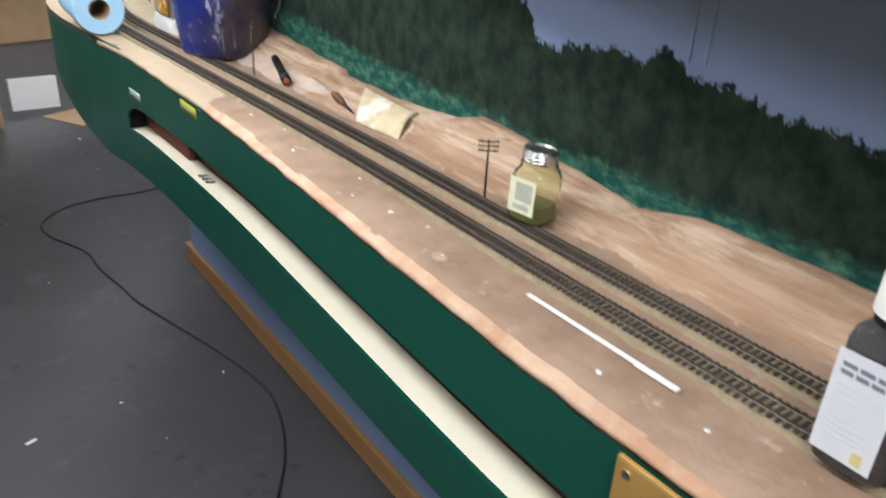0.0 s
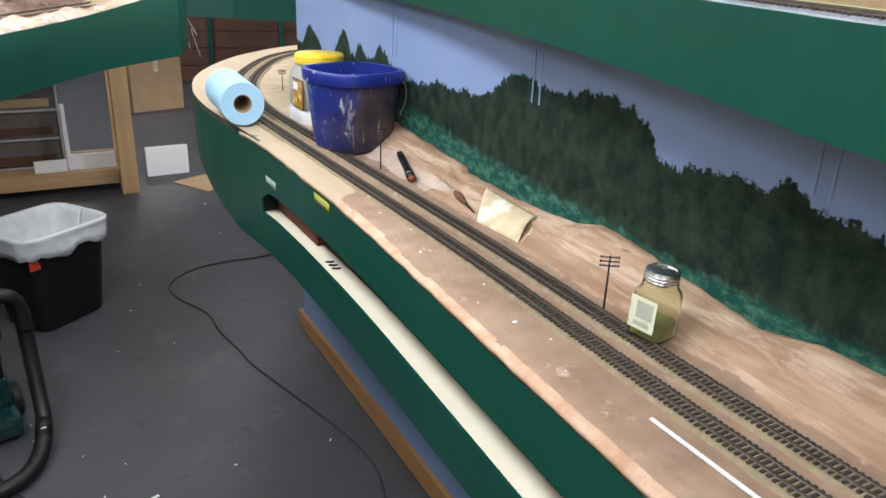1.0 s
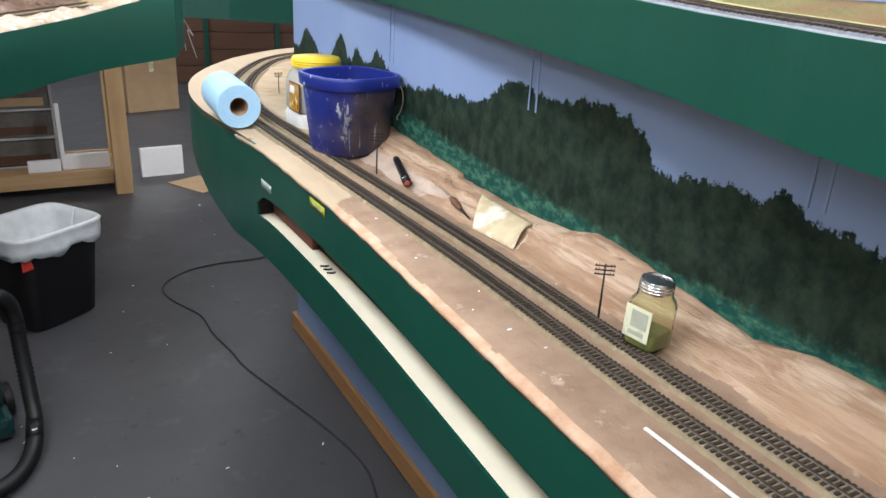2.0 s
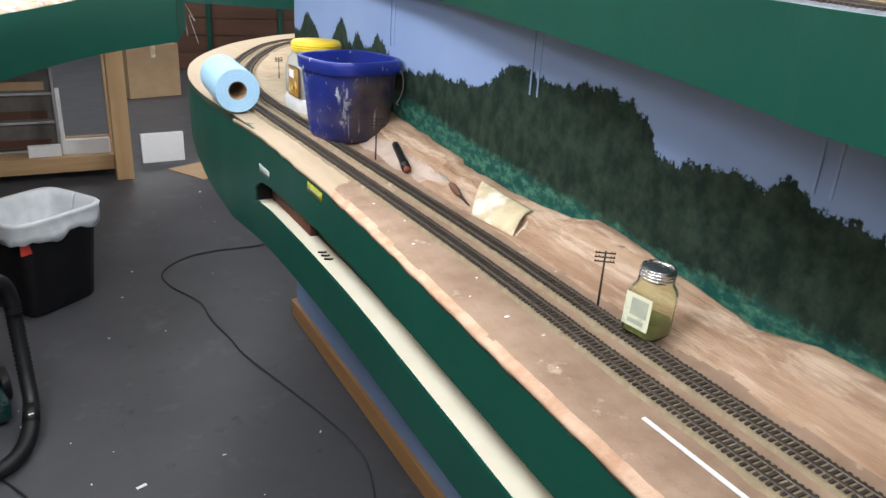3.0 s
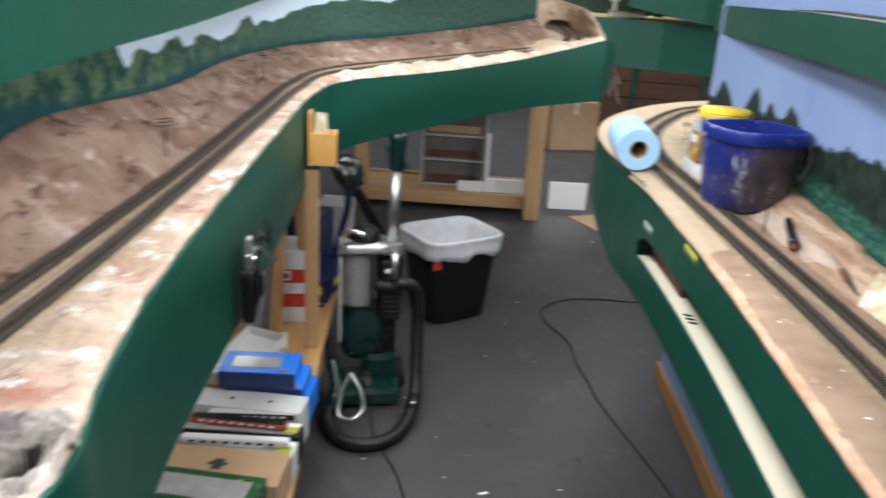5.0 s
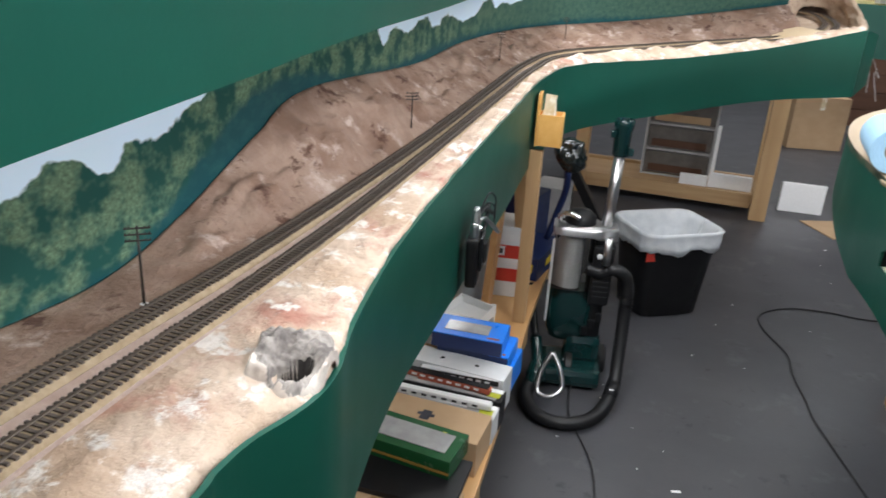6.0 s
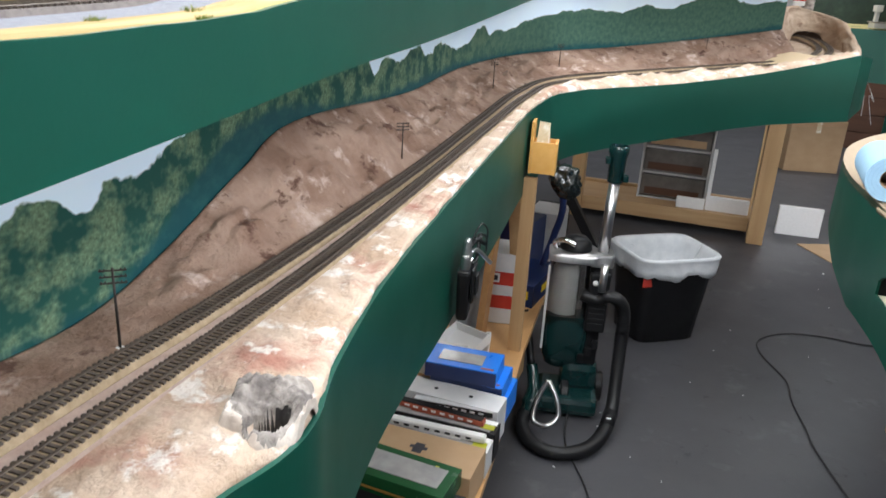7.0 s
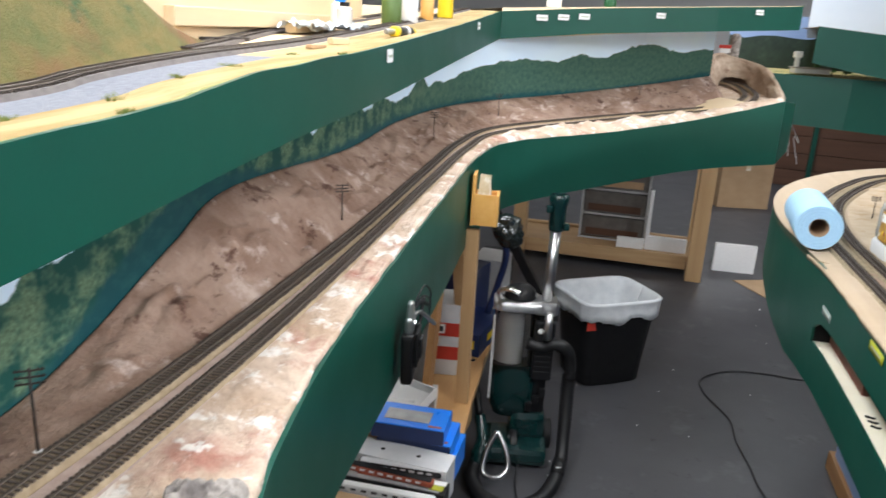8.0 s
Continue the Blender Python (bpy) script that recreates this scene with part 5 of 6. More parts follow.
t, w, d, h = carton("cardboard_box", "flat brown cardboard box on the pine shelf", -.47, .86, -.165, 1.10, .351, .415, CARD, 2)
box("tape", mat("brown_tape", (0.34, 0.21, 0.10), None, 20, 0.3), -0.03, -d, h, 0.03, d, h + 0.001, t, 0)
t, w, d, h = carton("display_case", "black-edged clear display case with a wooden base", -.46, 1.02, -.175, 1.19, .4155, .43, BLACK, 3)
t, w, d, h = carton("train_box", "dark green model train box with a clear window", -.46, 1.12, -.205, 1.235, .4305, .478, GREENBOX, -4, FILM)
box("stripe", mat("gold_stripe", (0.42, 0.22, 0.04), None, 20, 0.4), -w, -d - 0.0012, 0.012, w, -d - 0.0002, 0.018, t, 0)
box("end_print", YSTICK, w * 0.55, d * 0.2, h + 0.0003, w * 0.62, d * 0.7, h + 0.001, t, 0)
t, w, d, h = carton("cardboard_box", "brown cardboard mailing box among the train boxes", -.49, 1.24, -.185, 1.37, .351, .445, CARD, 0)
box("arrow_print", PRINTD, -0.012, -0.02, h, 0.012, 0.02, h + 0.0006, t, 0)
box("arrow_print", PRINTD, -0.022, -0.004, h + 0.0003, 0.022, 0.008, h + 0.0009, t, 0)
for k, (y0, y1, z1, body_) in enumerate(((1.375, 1.44, .425, GREYBOX), (1.445, 1.505, .435, BLACK))):
    t, w, d, h = carton("locomotive_box", "clear plastic locomotive box with a dark insert and yellow sticker", -.49, y0, -.185, y1, .351, z1, body_, 1)
    box("window", FILM, -w * 0.9, -d * 0.8, h + 0.0003, w * 0.9, d * 0.8, h + 0.003, t, 0.001)
    box("model_body", RUST if k else GREYBOX, -w * 0.55, -d * 0.35, h + 0.0032, w * 0.5, d * 0.35, h + 0.008, t, 0.002)
    box("sticker", YSTICK, w * 0.72, -d * 0.6, h + 0.0035, w * 0.95, d * 0.1, h + 0.0045, t, 0)
    box("barcode_label", PAPERW, w * 0.70, d * 0.2, h + 0.0035, w * 0.97, d * 0.8, h + 0.0043, t, 0)
t, w, d, h = carton("model_box", "long pale grey model box with punched holes", -.475, 1.515, -.195, 1.60, .351, .462, GREYBOX, -2)
# Flat near-black discs paint the shade inside the holes
for xx in (-0.05, 0.05):
    lathe("punched_hole", HOLLOW_SHADE, [(0.006, h), (0.006, h + 0.0006)], t, 16, cx=xx)
for k, (x0, y0, x1, y1, z0, z1) in enumerate(((-.40, 1.62, -.205, 1.76, .351, .43), (-.42, 1.60, -.215, 1.73, .4305, .478), (-.435, 1.59, -.235, 1.705, .4785, .524))):
    t, w, d, h = carton("train_box", "bright blue and navy model train box with a window", x0, y0, x1, y1, z0, z1, NAVY, 2 * k)
    box("top_panel", BLUEBOX, -w - 0.0006, -d - 0.0006, h - 0.003, w + 0.0006, d + 0.0006, h + 0.0006, t, 0.0004)
    box("end_panel", BLUEBOX, w + 0.0004, -d, 0.002, w + 0.0014, d, h - 0.0035, t, 0)
    box("window", FILM, -w * 0.7, -d * 0.55, h + 0.0008, w * 0.55, d * 0.45, h + 0.0024, t, 0.0004)
    box("orange_print", RUST, w * 0.55, -d * 0.85, h + 0.0008, w * 0.9, -d * 0.7, h + 0.0014, t, 0)
for k, (x, y, z, rz, rx) in enumerate(((-.43, 2.0, .351, 12, 0), (-.45, 1.92, .385, -20, 14), (-.47, 1.84, .38, 5, -6))):
    t = thing("plastic_tray", "empty white plastic parts tray", "tray", x, y, z, rz, "plastic trays", rx=rx)
    box("bottom", WHITE, -0.07, -0.10, 0, 0.07, 0.10, 0.003, t, 0.001)
    for a in ((-0.07, -0.10, 0.0032, -0.066, 0.10, 0.035), (0.066, -0.10, 0.0032, 0.07, 0.10, 0.035), (-0.0658, -0.10, 0.0032, 0.0658, -0.096, 0.035), (-0.0658, 0.096, 0.0032, 0.0658, 0.10, 0.035)):
        box("side", WHITE, *a, t, 0.001)
t, w, d, h = carton("sealant_box", "white cardboard box with red stripes", -.50, 2.26, -.34, 2.42, .351, .62, GREYBOX, 10)
for z in (0.06, 0.15):
    box("red_stripe", REDP, -w - 0.0006, -d - 0.0008, z, w + 0.0006, d + 0.0008, z + 0.05, t, 0)
box("logo_patch", PAPERW, -0.045, -d - 0.002, 0.16, 0.0, -d - 0.001, 0.195, t, 0)
box("logo_patch", PRINTD, -0.038, -d - 0.003, 0.168, -0.007, -d - 0.002, 0.187, t, 0)
pr = thing("white_drum", "pale grey cardboard drum behind the pouch", "drum", -0.48, 2.14, 0.351)
lathe("drum", mat("pale_drum", (0.52, 0.56, 0.60), None, 20, 0.6), [(0.06, 0), (0.062, 0.003), (0.062, 0.28), (0.058, 0.283), (0.0, 0.283)], pr, 28)
t, w, d, h = carton("blue_box", "dark blue box with yellow print lying on the shelf", -.42, 2.45, -.30, 2.75, .351, .44, NAVY, -6)
box("yellow_print", YELLOW, -0.02, -d - 0.001, 0.03, 0.04, -d - 0.0002, 0.065, t, 0)
box("yellow_print", YELLOW, w + 0.0002, -0.05, 0.03, w + 0.001, 0.02, 0.06, t, 0)
for k, (x, y, z1, mt) in enumerate(((-.46, 2.8, .60, NAVY), (-.40, 3.05, .58, GREYBOX), (-.55, 3.0, .7, CARD), (-.42, 3.3, .52, BLACK), (-.62, 2.6, .7, RUST))):
    carton("storage_box", ("dark blue storage box", "grey storage box", "brown storage box", "black storage box", "rust red storage box")[k] + " stacked in shadow under the layout", x - .07, y - .09, x + .07, y + .09, .351, z1, mt, 7 * k - 10)
gb = thing("bulb_bag", "crumpled glossy black plastic bag hung under the fascia", "plastic bag", -0.235, 2.42, 0.87)
bm = bmesh.new()
bmesh.ops.create_icosphere(bm, subdivisions=4, radius=0.058)
for v in bm.verts:
    v.co *= 1 + 0.35 * nz3(v.co.x, v.co.y, v.co.z, 22) + 0.15 * nz3(v.co.x, v.co.y, v.co.z, 60)
part("bag", bm, mat("glossy_black_film", (0.012, 0.016, 0.016), None, 20, 0.12), gb, "", True)

for k, (x, y, z, ln, rz) in enumerate(((-0.33, 1.41, 0.429, 0.26, 3), (-0.34, 1.475, 0.440, 0.24, -2), (-0.32, 1.51, 0.440, 0.22, 5))):
    t = thing("model_coach", ("grey", "rust red", "black")[k] + " model railway coach in a clear sleeve", "model coach", x, y, z, rz, "model coaches")
    box("body", (GREYBOX, RUST, BLACK)[k], -ln / 2, -0.012, 0.002, ln / 2, 0.012, 0.016, t, 0.002)
    box("roof", (WHITE, BLACK, GREYBOX)[k], -ln / 2 + 0.004, -0.010, 0.0162, ln / 2 - 0.004, 0.010, 0.019, t, 0.001)
    for j in range(8):
        box("window", (BLACK, PAPERW, GREYBOX)[k], -ln / 2 + 0.02 + j * ln * 0.105, -0.0126, 0.007, -ln / 2 + 0.034 + j * ln * 0.105, -0.0121, 0.013, t, 0)
br2 = thing("diagonal_brace", "dark stained diagonal brace under the layout", "brace", -0.40, 2.02, 0.351)
box("brace", OAK, -0.012, -0.03, 0.0, 0.012, 0.03, 0.62, br2, 0.002, m=Matrix.Rotation(radians(-14), 4, "X"))
hv = thing("strap_bundle", "loose dark blue strap hanging behind the post", "strap", group="")
tube("strap", NAVY, [(-0.30, 2.60, 0.86), (-0.27, 2.62, 0.72), (-0.30, 2.66, 0.58), (-0.33, 2.64, 0.46)], 0.014, hv, 8, 6)
bt = thing("beam_offcut", "dark timber offcut leaning under the layout", "timber", -0.10, 3.05, 0.30)
box("timber", RUBBER, -0.02, -0.02, 0.0, 0.02, 0.02, 0.72, bt, 0.002, m=Matrix.Rotation(radians(-32), 4, "Y"))

# ---- vacuum cleaner ----
vc = thing("vacuum_cleaner", "dark teal upright vacuum cleaner with clear bin and chrome wand", "vacuum cleaner", -0.120, 2.45, 0.0, 12)
vc.scale = (1.06, 1.06, 1.0)
lathe("dust_bin", BINGLASS, [(0.056, 0.29), (0.060, 0.30), (0.062, 0.57), (0.06, 0.585)], vc, 40, (5, 1.25, 1), "clear dust bin", cx=-0.058)
lathe("filter_core", GREYBOX, [(0.034, 0.30), (0.040, 0.32), (0.040, 0.55), (0.034, 0.57)], vc, 24, label="pale filter core", cx=-0.072)
lathe("bin_lower", TEAL, [(0.034, 0.155), (0.050, 0.17), (0.060, 0.21), (0.063, 0.30), (0.060, 0.375)], vc, 40, (4, 1.28, 1), cx=-0.058)
lathe("bin_lid", STEEL, [(0.062, 0.585), (0.068, 0.588), (0.068, 0.612), (0.058, 0.622), (0.0, 0.626)], vc, 40, (5, 1.25, 1), cx=-0.058)
lathe("bin_dome", BLACK, [(0.056, 0.625), (0.052, 0.650), (0.035, 0.668), (0.0, 0.674)], vc, 28, cx=-0.055, label="glossy dark dome")
tube("lid_handle", CHROME, [(-0.12, -0.02, 0.625), (-0.125, -0.035, 0.655), (-0.095, -0.05, 0.668), (-0.06, -0.055, 0.655)], 0.010, vc, 10, 8)
bm = bmesh.new()
add_box(bm, -0.012, -0.045, 0.10, 0.060, 0.055, 0.60, 0.018)
part("spine", bm, BLACK, vc)
bm = bmesh.new()
add_box(bm, -0.005, -0.055, 0.575, 0.075, 0.03, 0.625, 0.010)
part("collar", bm, STEEL, vc)
tube("wand", STEEL, [(0.035, -0.015, 0.60), (0.045, 0.0, 0.885)], 0.0185, vc, 20, 0, label="brushed steel wand")
lathe("wand_head", TEAL, [(0.024, 0.88), (0.027, 0.885), (0.029, 0.97), (0.033, 0.985), (0.033, 1.005), (0.028, 1.01), (0.024, 0.99)], vc, 24, cx=0.046, cy=0.002)
for zz, xx in ((0.96, 0.012), (0.90, 0.075)):
    box("latch", TEAL, xx - 0.008, -0.03, zz - 0.012, xx + 0.010, -0.008, zz + 0.012, vc, 0.004)
bm = bmesh.new()
add_box(bm, -0.14, -0.14, 0.015, 0.075, 0.05, 0.085, 0.022)
part("floor_head", bm, TEAL, vc)
bm = bmesh.new()
add_box(bm, -0.06, -0.06, 0.07, 0.07, 0.06, 0.19, 0.03)
part("motor_housing", bm, TEAL, vc)
for xx in (-0.04, 0.085):
    w_ = lathe("wheel", RUBBER, [(0.052, -0.014), (0.058, -0.010), (0.058, 0.010), (0.052, 0.014), (0.0, 0.014)], vc, 28)
    w_.matrix_local = pose(xx, -0.06 if xx < 0 else 0.03, 0.058, 0, 90, 0)
    rim = lathe("rim", GREYBOX, [(0.030, 0.0145), (0.030, 0.017), (0.012, 0.019), (0.0, 0.019)], w_, 20)
    rim.matrix_local = Matrix.Scale(-1, 4, (0, 0, 1))
    for k in range(5):
        hh_ = lathe("spoke_gap", BLACK, [(0.006, -0.0192), (0.006, -0.0175)], w_, 10)
        hh_.matrix_local = pose(0.02 * math.cos(k * 1.257), 0.02 * math.sin(k * 1.257), 0)
bm = bmesh.new()
hp = smoothed([(0.03, -0.06, 0.455), (0.07, -0.075, 0.48), (0.110, -0.075, 0.46), (0.128, -0.07, 0.40), (0.130, -0.08, 0.28), (0.125, -0.13, 0.15), (0.115, -0.19, 0.075), (0.075, -0.29, 0.035), (0.01, -0.365, 0.028), (-0.08, -0.385, 0.028), (-0.15, -0.345, 0.03), (-0.180, -0.26, 0.04), (-0.165, -0.20, 0.07)], 20)
add_tube(bm, hp, 0.0195, 14, 0.0048)
part("hose", bm, RUBBER, vc, "ribbed black hose", True)
tube("hose_cuff", BLACK, [(0.115, -0.185, 0.08), (0.100, -0.235, 0.055)], 0.0235, vc, 14, 0)
box("cuff_tag", PAPERW, 0.098, -0.232, 0.074, 0.112, -0.214, 0.084, vc, 0.001)
box("motor_cover", BLACK, 0.0, -0.072, 0.33, 0.070, -0.046, 0.56, vc, 0.010)
for k in range(5):
    box("vent_slat", RUBBER, 0.008, -0.0755, 0.36 + 0.020 * k, 0.062, -0.0725, 0.368 + 0.020 * k, vc, 0.001)
lathe("side_knob", GREYBOX, [(0.010, 0.0), (0.010, 0.004), (0.006, 0.006), (0.0, 0.006)], vc, 14).matrix_local = pose(0.02, -0.073, 0.525, 90, 0, 0)
tube("lower_wand", STEEL, [(0.042, -0.085, 0.60), (0.042, -0.085, 0.50)], 0.013, vc, 16, 0)
box("edge_trim", GREYBOX, -0.142, -0.062, 0.24, -0.134, -0.050, 0.57, vc, 0.002, "pale seam strip")
for k in range(3):
    box("base_clip", BLACK, -0.01 + 0.022 * k, -0.070, 0.20 + 0.03 * k, 0.012 + 0.022 * k, -0.055, 0.235 + 0.03 * k, vc, 0.004)
tube("hose_joint", BLACK, [(-0.02, -0.055, 0.47), (0.03, -0.065, 0.46), (0.06, -0.07, 0.475)], 0.024, vc, 14, 4)
tube("grip_body", TEAL, [(-0.165, -0.215, 0.06), (-0.15, -0.18, 0.10), (-0.155, -0.13, 0.15), (-0.165, -0.10, 0.19)], [0.024, 0.026, 0.028, 0.03, 0.034, 0.036, 0.036, 0.034, 0.032, 0.030, 0.028, 0.024, 0.022, 0.021, 0.020, 0.020, 0.020, 0.020, 0.020, 0.020, 0.020, 0.020, 0.020, 0.020, 0.020], vc, 14, 8)
tube("grip_loop", STEEL, [(-0.105, -0.20, 0.19), (-0.075, -0.23, 0.14), (-0.065, -0.26, 0.085), (-0.10, -0.285, 0.06), (-0.145, -0.265, 0.065), (-0.135, -0.225, 0.13), (-0.105, -0.20, 0.19)], 0.0085, vc, 10, 8, label="silver grip loop")
tube("crevice_tool", BLACK, [(-0.165, -0.10, 0.19), (-0.185, -0.03, 0.27), (-0.205, 0.02, 0.35)], 0.014, vc, 12, 6)
tube("power_cord", CORD, [(-0.02, -0.10, 0.02), (-0.03, -0.30, 0.006), (0.03, -0.55, 0.006), (0.04, -0.85, 0.006), (0.10, -1.3, 0.006)], 0.004, vc, 6, 8)

# ---- bin, cord and litter on the floor ----
bn = thing("waste_bin", "black plastic waste bin with a white bag liner", "waste bin", 0.115, 3.25, 0, 36)
bn.scale = (1.17, 1.17, 1.09)
lathe("body", BLACK, [(0.125, 0.0), (0.133, 0.005), (0.163, 0.350), (0.158, 0.350), (0.128, 0.008)], bn, 40, (6, 1.0, 0.82), cap=False)
rows = []
rng = random.Random(3)
for k in range(61):
    a = 2 * math.pi * k / 60
    c, s_ = math.cos(a), math.sin(a)
    q = (abs(c) ** 6 + abs(s_) ** 6) ** (-1 / 6)
    X, Y = c * q, s_ * q * 0.84
    j = [rng.uniform(-1, 1) for _ in range(8)]
    if k == 60:
        rows.append(rows[0])
        continue
    drop = 0.066 + 0.022 * nz3(c, s_, 0, 2.2) + 0.006 * j[0]
    rows.append([Vector((X * r_, Y * r_, z)) for r_, z in ((0.02, 0.19 + 0.01 * j[1]), (0.085, 0.185 + 0.02 * j[2]), (0.125, 0.22 + 0.02 * j[3]), (0.140, 0.30), (0.155 + 0.003 * j[4], 0.36), (0.164, 0.383), (0.174, 0.388), (0.181, 0.380), (0.178 + 0.003 * j[5], 0.372), (0.176 + 0.004 * j[6], 0.372 - drop * 0.6), (0.178 + 0.005 * j[7], 0.372 - drop))])
solid(grid_mesh("liner", rows, LINER, bn, "crumpled white bag liner"), 0.0012)
box("red_sticker", REDP, -0.1555, -0.1290, 0.265, -0.095, -0.126, 0.325, bn, 0, "red sticker", m=Matrix.Translation((0, 0.006, 0)))
for k in range(14):
    t = thing("litter_scrap", "crumpled scrap of litter in the bin", "litter", 0.12 + rng.uniform(-0.08, 0.08), 3.27 + rng.uniform(-0.07, 0.07), 0.20, rng.uniform(0, 360), "bin litter")
    bm = bmesh.new()
    bmesh.ops.create_icosphere(bm, subdivisions=2, radius=rng.uniform(0.018, 0.03))
    for v in bm.verts:
        v.co *= 1 + 0.5 * nz3(v.co.x + k, v.co.y, v.co.z, 40)
    part("scrap", bm, (PAPERW, PAPER, LINER)[k % 3], t)
cd = thing("power_cord", "thin dark power cord snaking over the floor", "cord")
tube("cord", CORD, [(1.5, 3.75, 0.005), (1.14, 3.54, 0.005), (0.90, 3.53, 0.005), (0.73, 3.49, 0.005), (0.60, 3.36, 0.005), (0.60, 3.20, 0.005), (0.69, 2.98, 0.005), (0.70, 2.80, 0.005), (0.735, 2.60, 0.005), (0.75, 2.48, 0.005), (0.82, 2.23, 0.005), (0.89, 1.98, 0.005), (0.925, 1.80, 0.005), (0.92, 1.66, 0.005), (0.85, 1.45, 0.005), (0.7, 1.2, 0.005), (0.6, 0.9, 0.005)], 0.0045, cd, 8, 10)
rng = random.Random(11)
for k in range(26):
    t = thing("floor_crumb", "tiny white crumb of debris on the floor", "debris", rng.uniform(-0.1, 1.0), rng.uniform(1.3, 4.6), 0.001, rng.uniform(0, 360), "floor crumbs")
    s_ = rng.uniform(0.002, 0.0045)
    bm = bmesh.new()
    add_lathe(bm, [(s_, 0), (s_ * 0.8, s_ * 0.5), (s_ * 0.2, s_ * 0.7)], 6, sq=(2, rng.uniform(0.6, 2.2), 0.7))
    part("crumb", bm, PAPERW, t)
for x, y, rz, ln in ((0.16, 1.72, 60, .03), (0.30, 1.86, 20, .03), (1.0, 4.5, 80, .02)):
    t = thing("paper_scrap", "small white scrap lying on the floor", "scrap", x, y, 0.001, rz, "floor scraps")
    box("scrap", PAPERW, -ln / 2, -0.005, 0, ln / 2, 0.005, 0.003, t, 0.001)

# ---- far table, boxes and foam beyond the aisle ----
tb = thing("layout_table_frame", "pine table frame with a low stretcher carrying the layout", "table frame")
# Unseen top, added to keep ceiling light off the space below
box("table_top", PLY, -1.24, 4.62, 1.151, 0.74, 5.62, 1.17, tb, 0.001)
box("leg", PINE, 0.575, 4.89, 0.0, 0.675, 4.98, 1.15, tb, 0.003)
box("leg", PINE, -0.62, 4.95, 0.0, -0.53, 5.04, 1.15, tb, 0.003)
box("stretcher", PINE_X, -0.66, 4.985, 0.05, 0.573, 5.025, 0.145, tb, 0.003)
box("stretcher", PINE_X, -0.66, 5.50, 0.05, 0.68, 5.54, 0.145, tb, 0.003)
box("low_shelf", PINE_X, -0.66, 5.03, 0.10, 0.66, 5.495, 0.125, tb, 0.002)
box("leg", PINE, 0.60, 5.47, 0.0, 0.68, 5.495, 1.15, tb, 0.003)
for x0, y0, x1, y1, h_, rz in ((.77, 5.24, 1.05, 5.275, .20, 4),):
    t = thing("foam_sheet", "white expanded foam sheet standing on the floor", "foam", (x0 + x1) / 2, (y0 + y1) / 2, 0, rz)
    box("sheet", FOAM, -(x1 - x0) / 2, -0.018, 0, (x1 - x0) / 2, 0.018, h_, t, 0.004)
fo = thing("foam_packing", "white foam packing piece on the low table shelf", "foam", 0.42, 5.12, 0.126)
bm = bmesh.new()
add_box(bm, -0.13, -0.02, 0, 0.15, 0.02, 0.10, 0.008)
add_box(bm, -0.13, -0.02, 0.10, -0.105, 0.02, 0.42, 0.006)
part("packing", bm, FOAM, fo)
fo = thing("foam_packing", "white foam block leaning on the low table shelf", "foam", 0.20, 5.10, 0.126)
box("block", FOAM, -0.10, -0.02, 0, 0.085, 0.02, 0.075, fo, 0.006)
dr = thing("drawer_unit", "translucent plastic drawer unit with white frame", "drawer unit", 0.06, 5.24, 0.126)
for xx in (-0.24, 0.215):
    box("upright", DRAWER, xx, -0.01, 0, xx + 0.016, 0.24, 0.55, dr, 0.002)
for zz in (0.0, 0.18, 0.36, 0.54):
    box("cross_rail", DRAWER, -0.223, -0.008, zz, 0.214, 0.0, zz + 0.014, dr, 0.001)
for zz in (0.02, 0.20, 0.38):
    for xx in (-0.222,):
        d_ = box("drawer", mat("smoky_drawer", (0.10, 0.09, 0.08), (0.16, 0.145, 0.13), 12, 0.3) if (zz, xx) == (0.02, -0.222) else bpy.data.materials["smoky_drawer"], xx, 0.002, zz, xx + 0.435, 0.22, zz + 0.15, dr, 0.004)
        box("stored_item", PLANK if zz < 0.3 else CARD, xx + 0.03, -0.001, zz + 0.01, xx + 0.40, 0.0018, zz + 0.06, d_, 0)
cb_ = thing("cardboard_box", "large brown cardboard carton on the floor", "box", 1.13, 7.8, 0, 15)
cb_.scale = (1.08, 1.08, 0.80)
box("carton", CARD, -0.23, -0.28, 0, 0.23, 0.28, 0.60, cb_, 0.003)
for x0, x1, an in ((-0.23, 0.0, 2), (0.0, 0.23, -2)):
    box("flap", CARD, x0 + 0.001, -0.279, 0.601, x1 - 0.001, 0.279, 0.606, cb_, 0.001)
box("tape", PAPER, -0.02, -0.2825, 0.46, 0.02, -0.2805, 0.60, cb_, 0)
box("shipping_label", PAPERW, 0.2305, -0.06, 0.42, 0.2315, 0.05, 0.50, cb_, 0)
cf = thing("cardboard_piece", "flat torn piece of cardboard lying on the floor", "cardboard", 1.03, 4.98, 0.001, 0)
bm = bmesh.new()
f = bm.faces.new([bm.verts.new(p) for p in ((-0.13, 0.06, 0), (0.04, -0.24, 0), (0.25, -0.10, 0), (0.10, 0.17, 0))])
r = bmesh.ops.extrude_face_region(bm, geom=[f])
for v in r["geom"]:
    if isinstance(v, bmesh.types.BMVert):
        v.co.z = 0.005
part("sheet", bm, CARD, cf)
cr = thing("plank_crate", "brown horizontal plank wall of shelving under the far layout", "crate", 2.3, 8.9, 0.0, -8)
for k in range(5):
    pk = box("plank", PLANK, -0.95, 0, 0.02 + 0.19 * k, 1.6, 0.022, 0.20 + 0.19 * k, cr, 0.003)
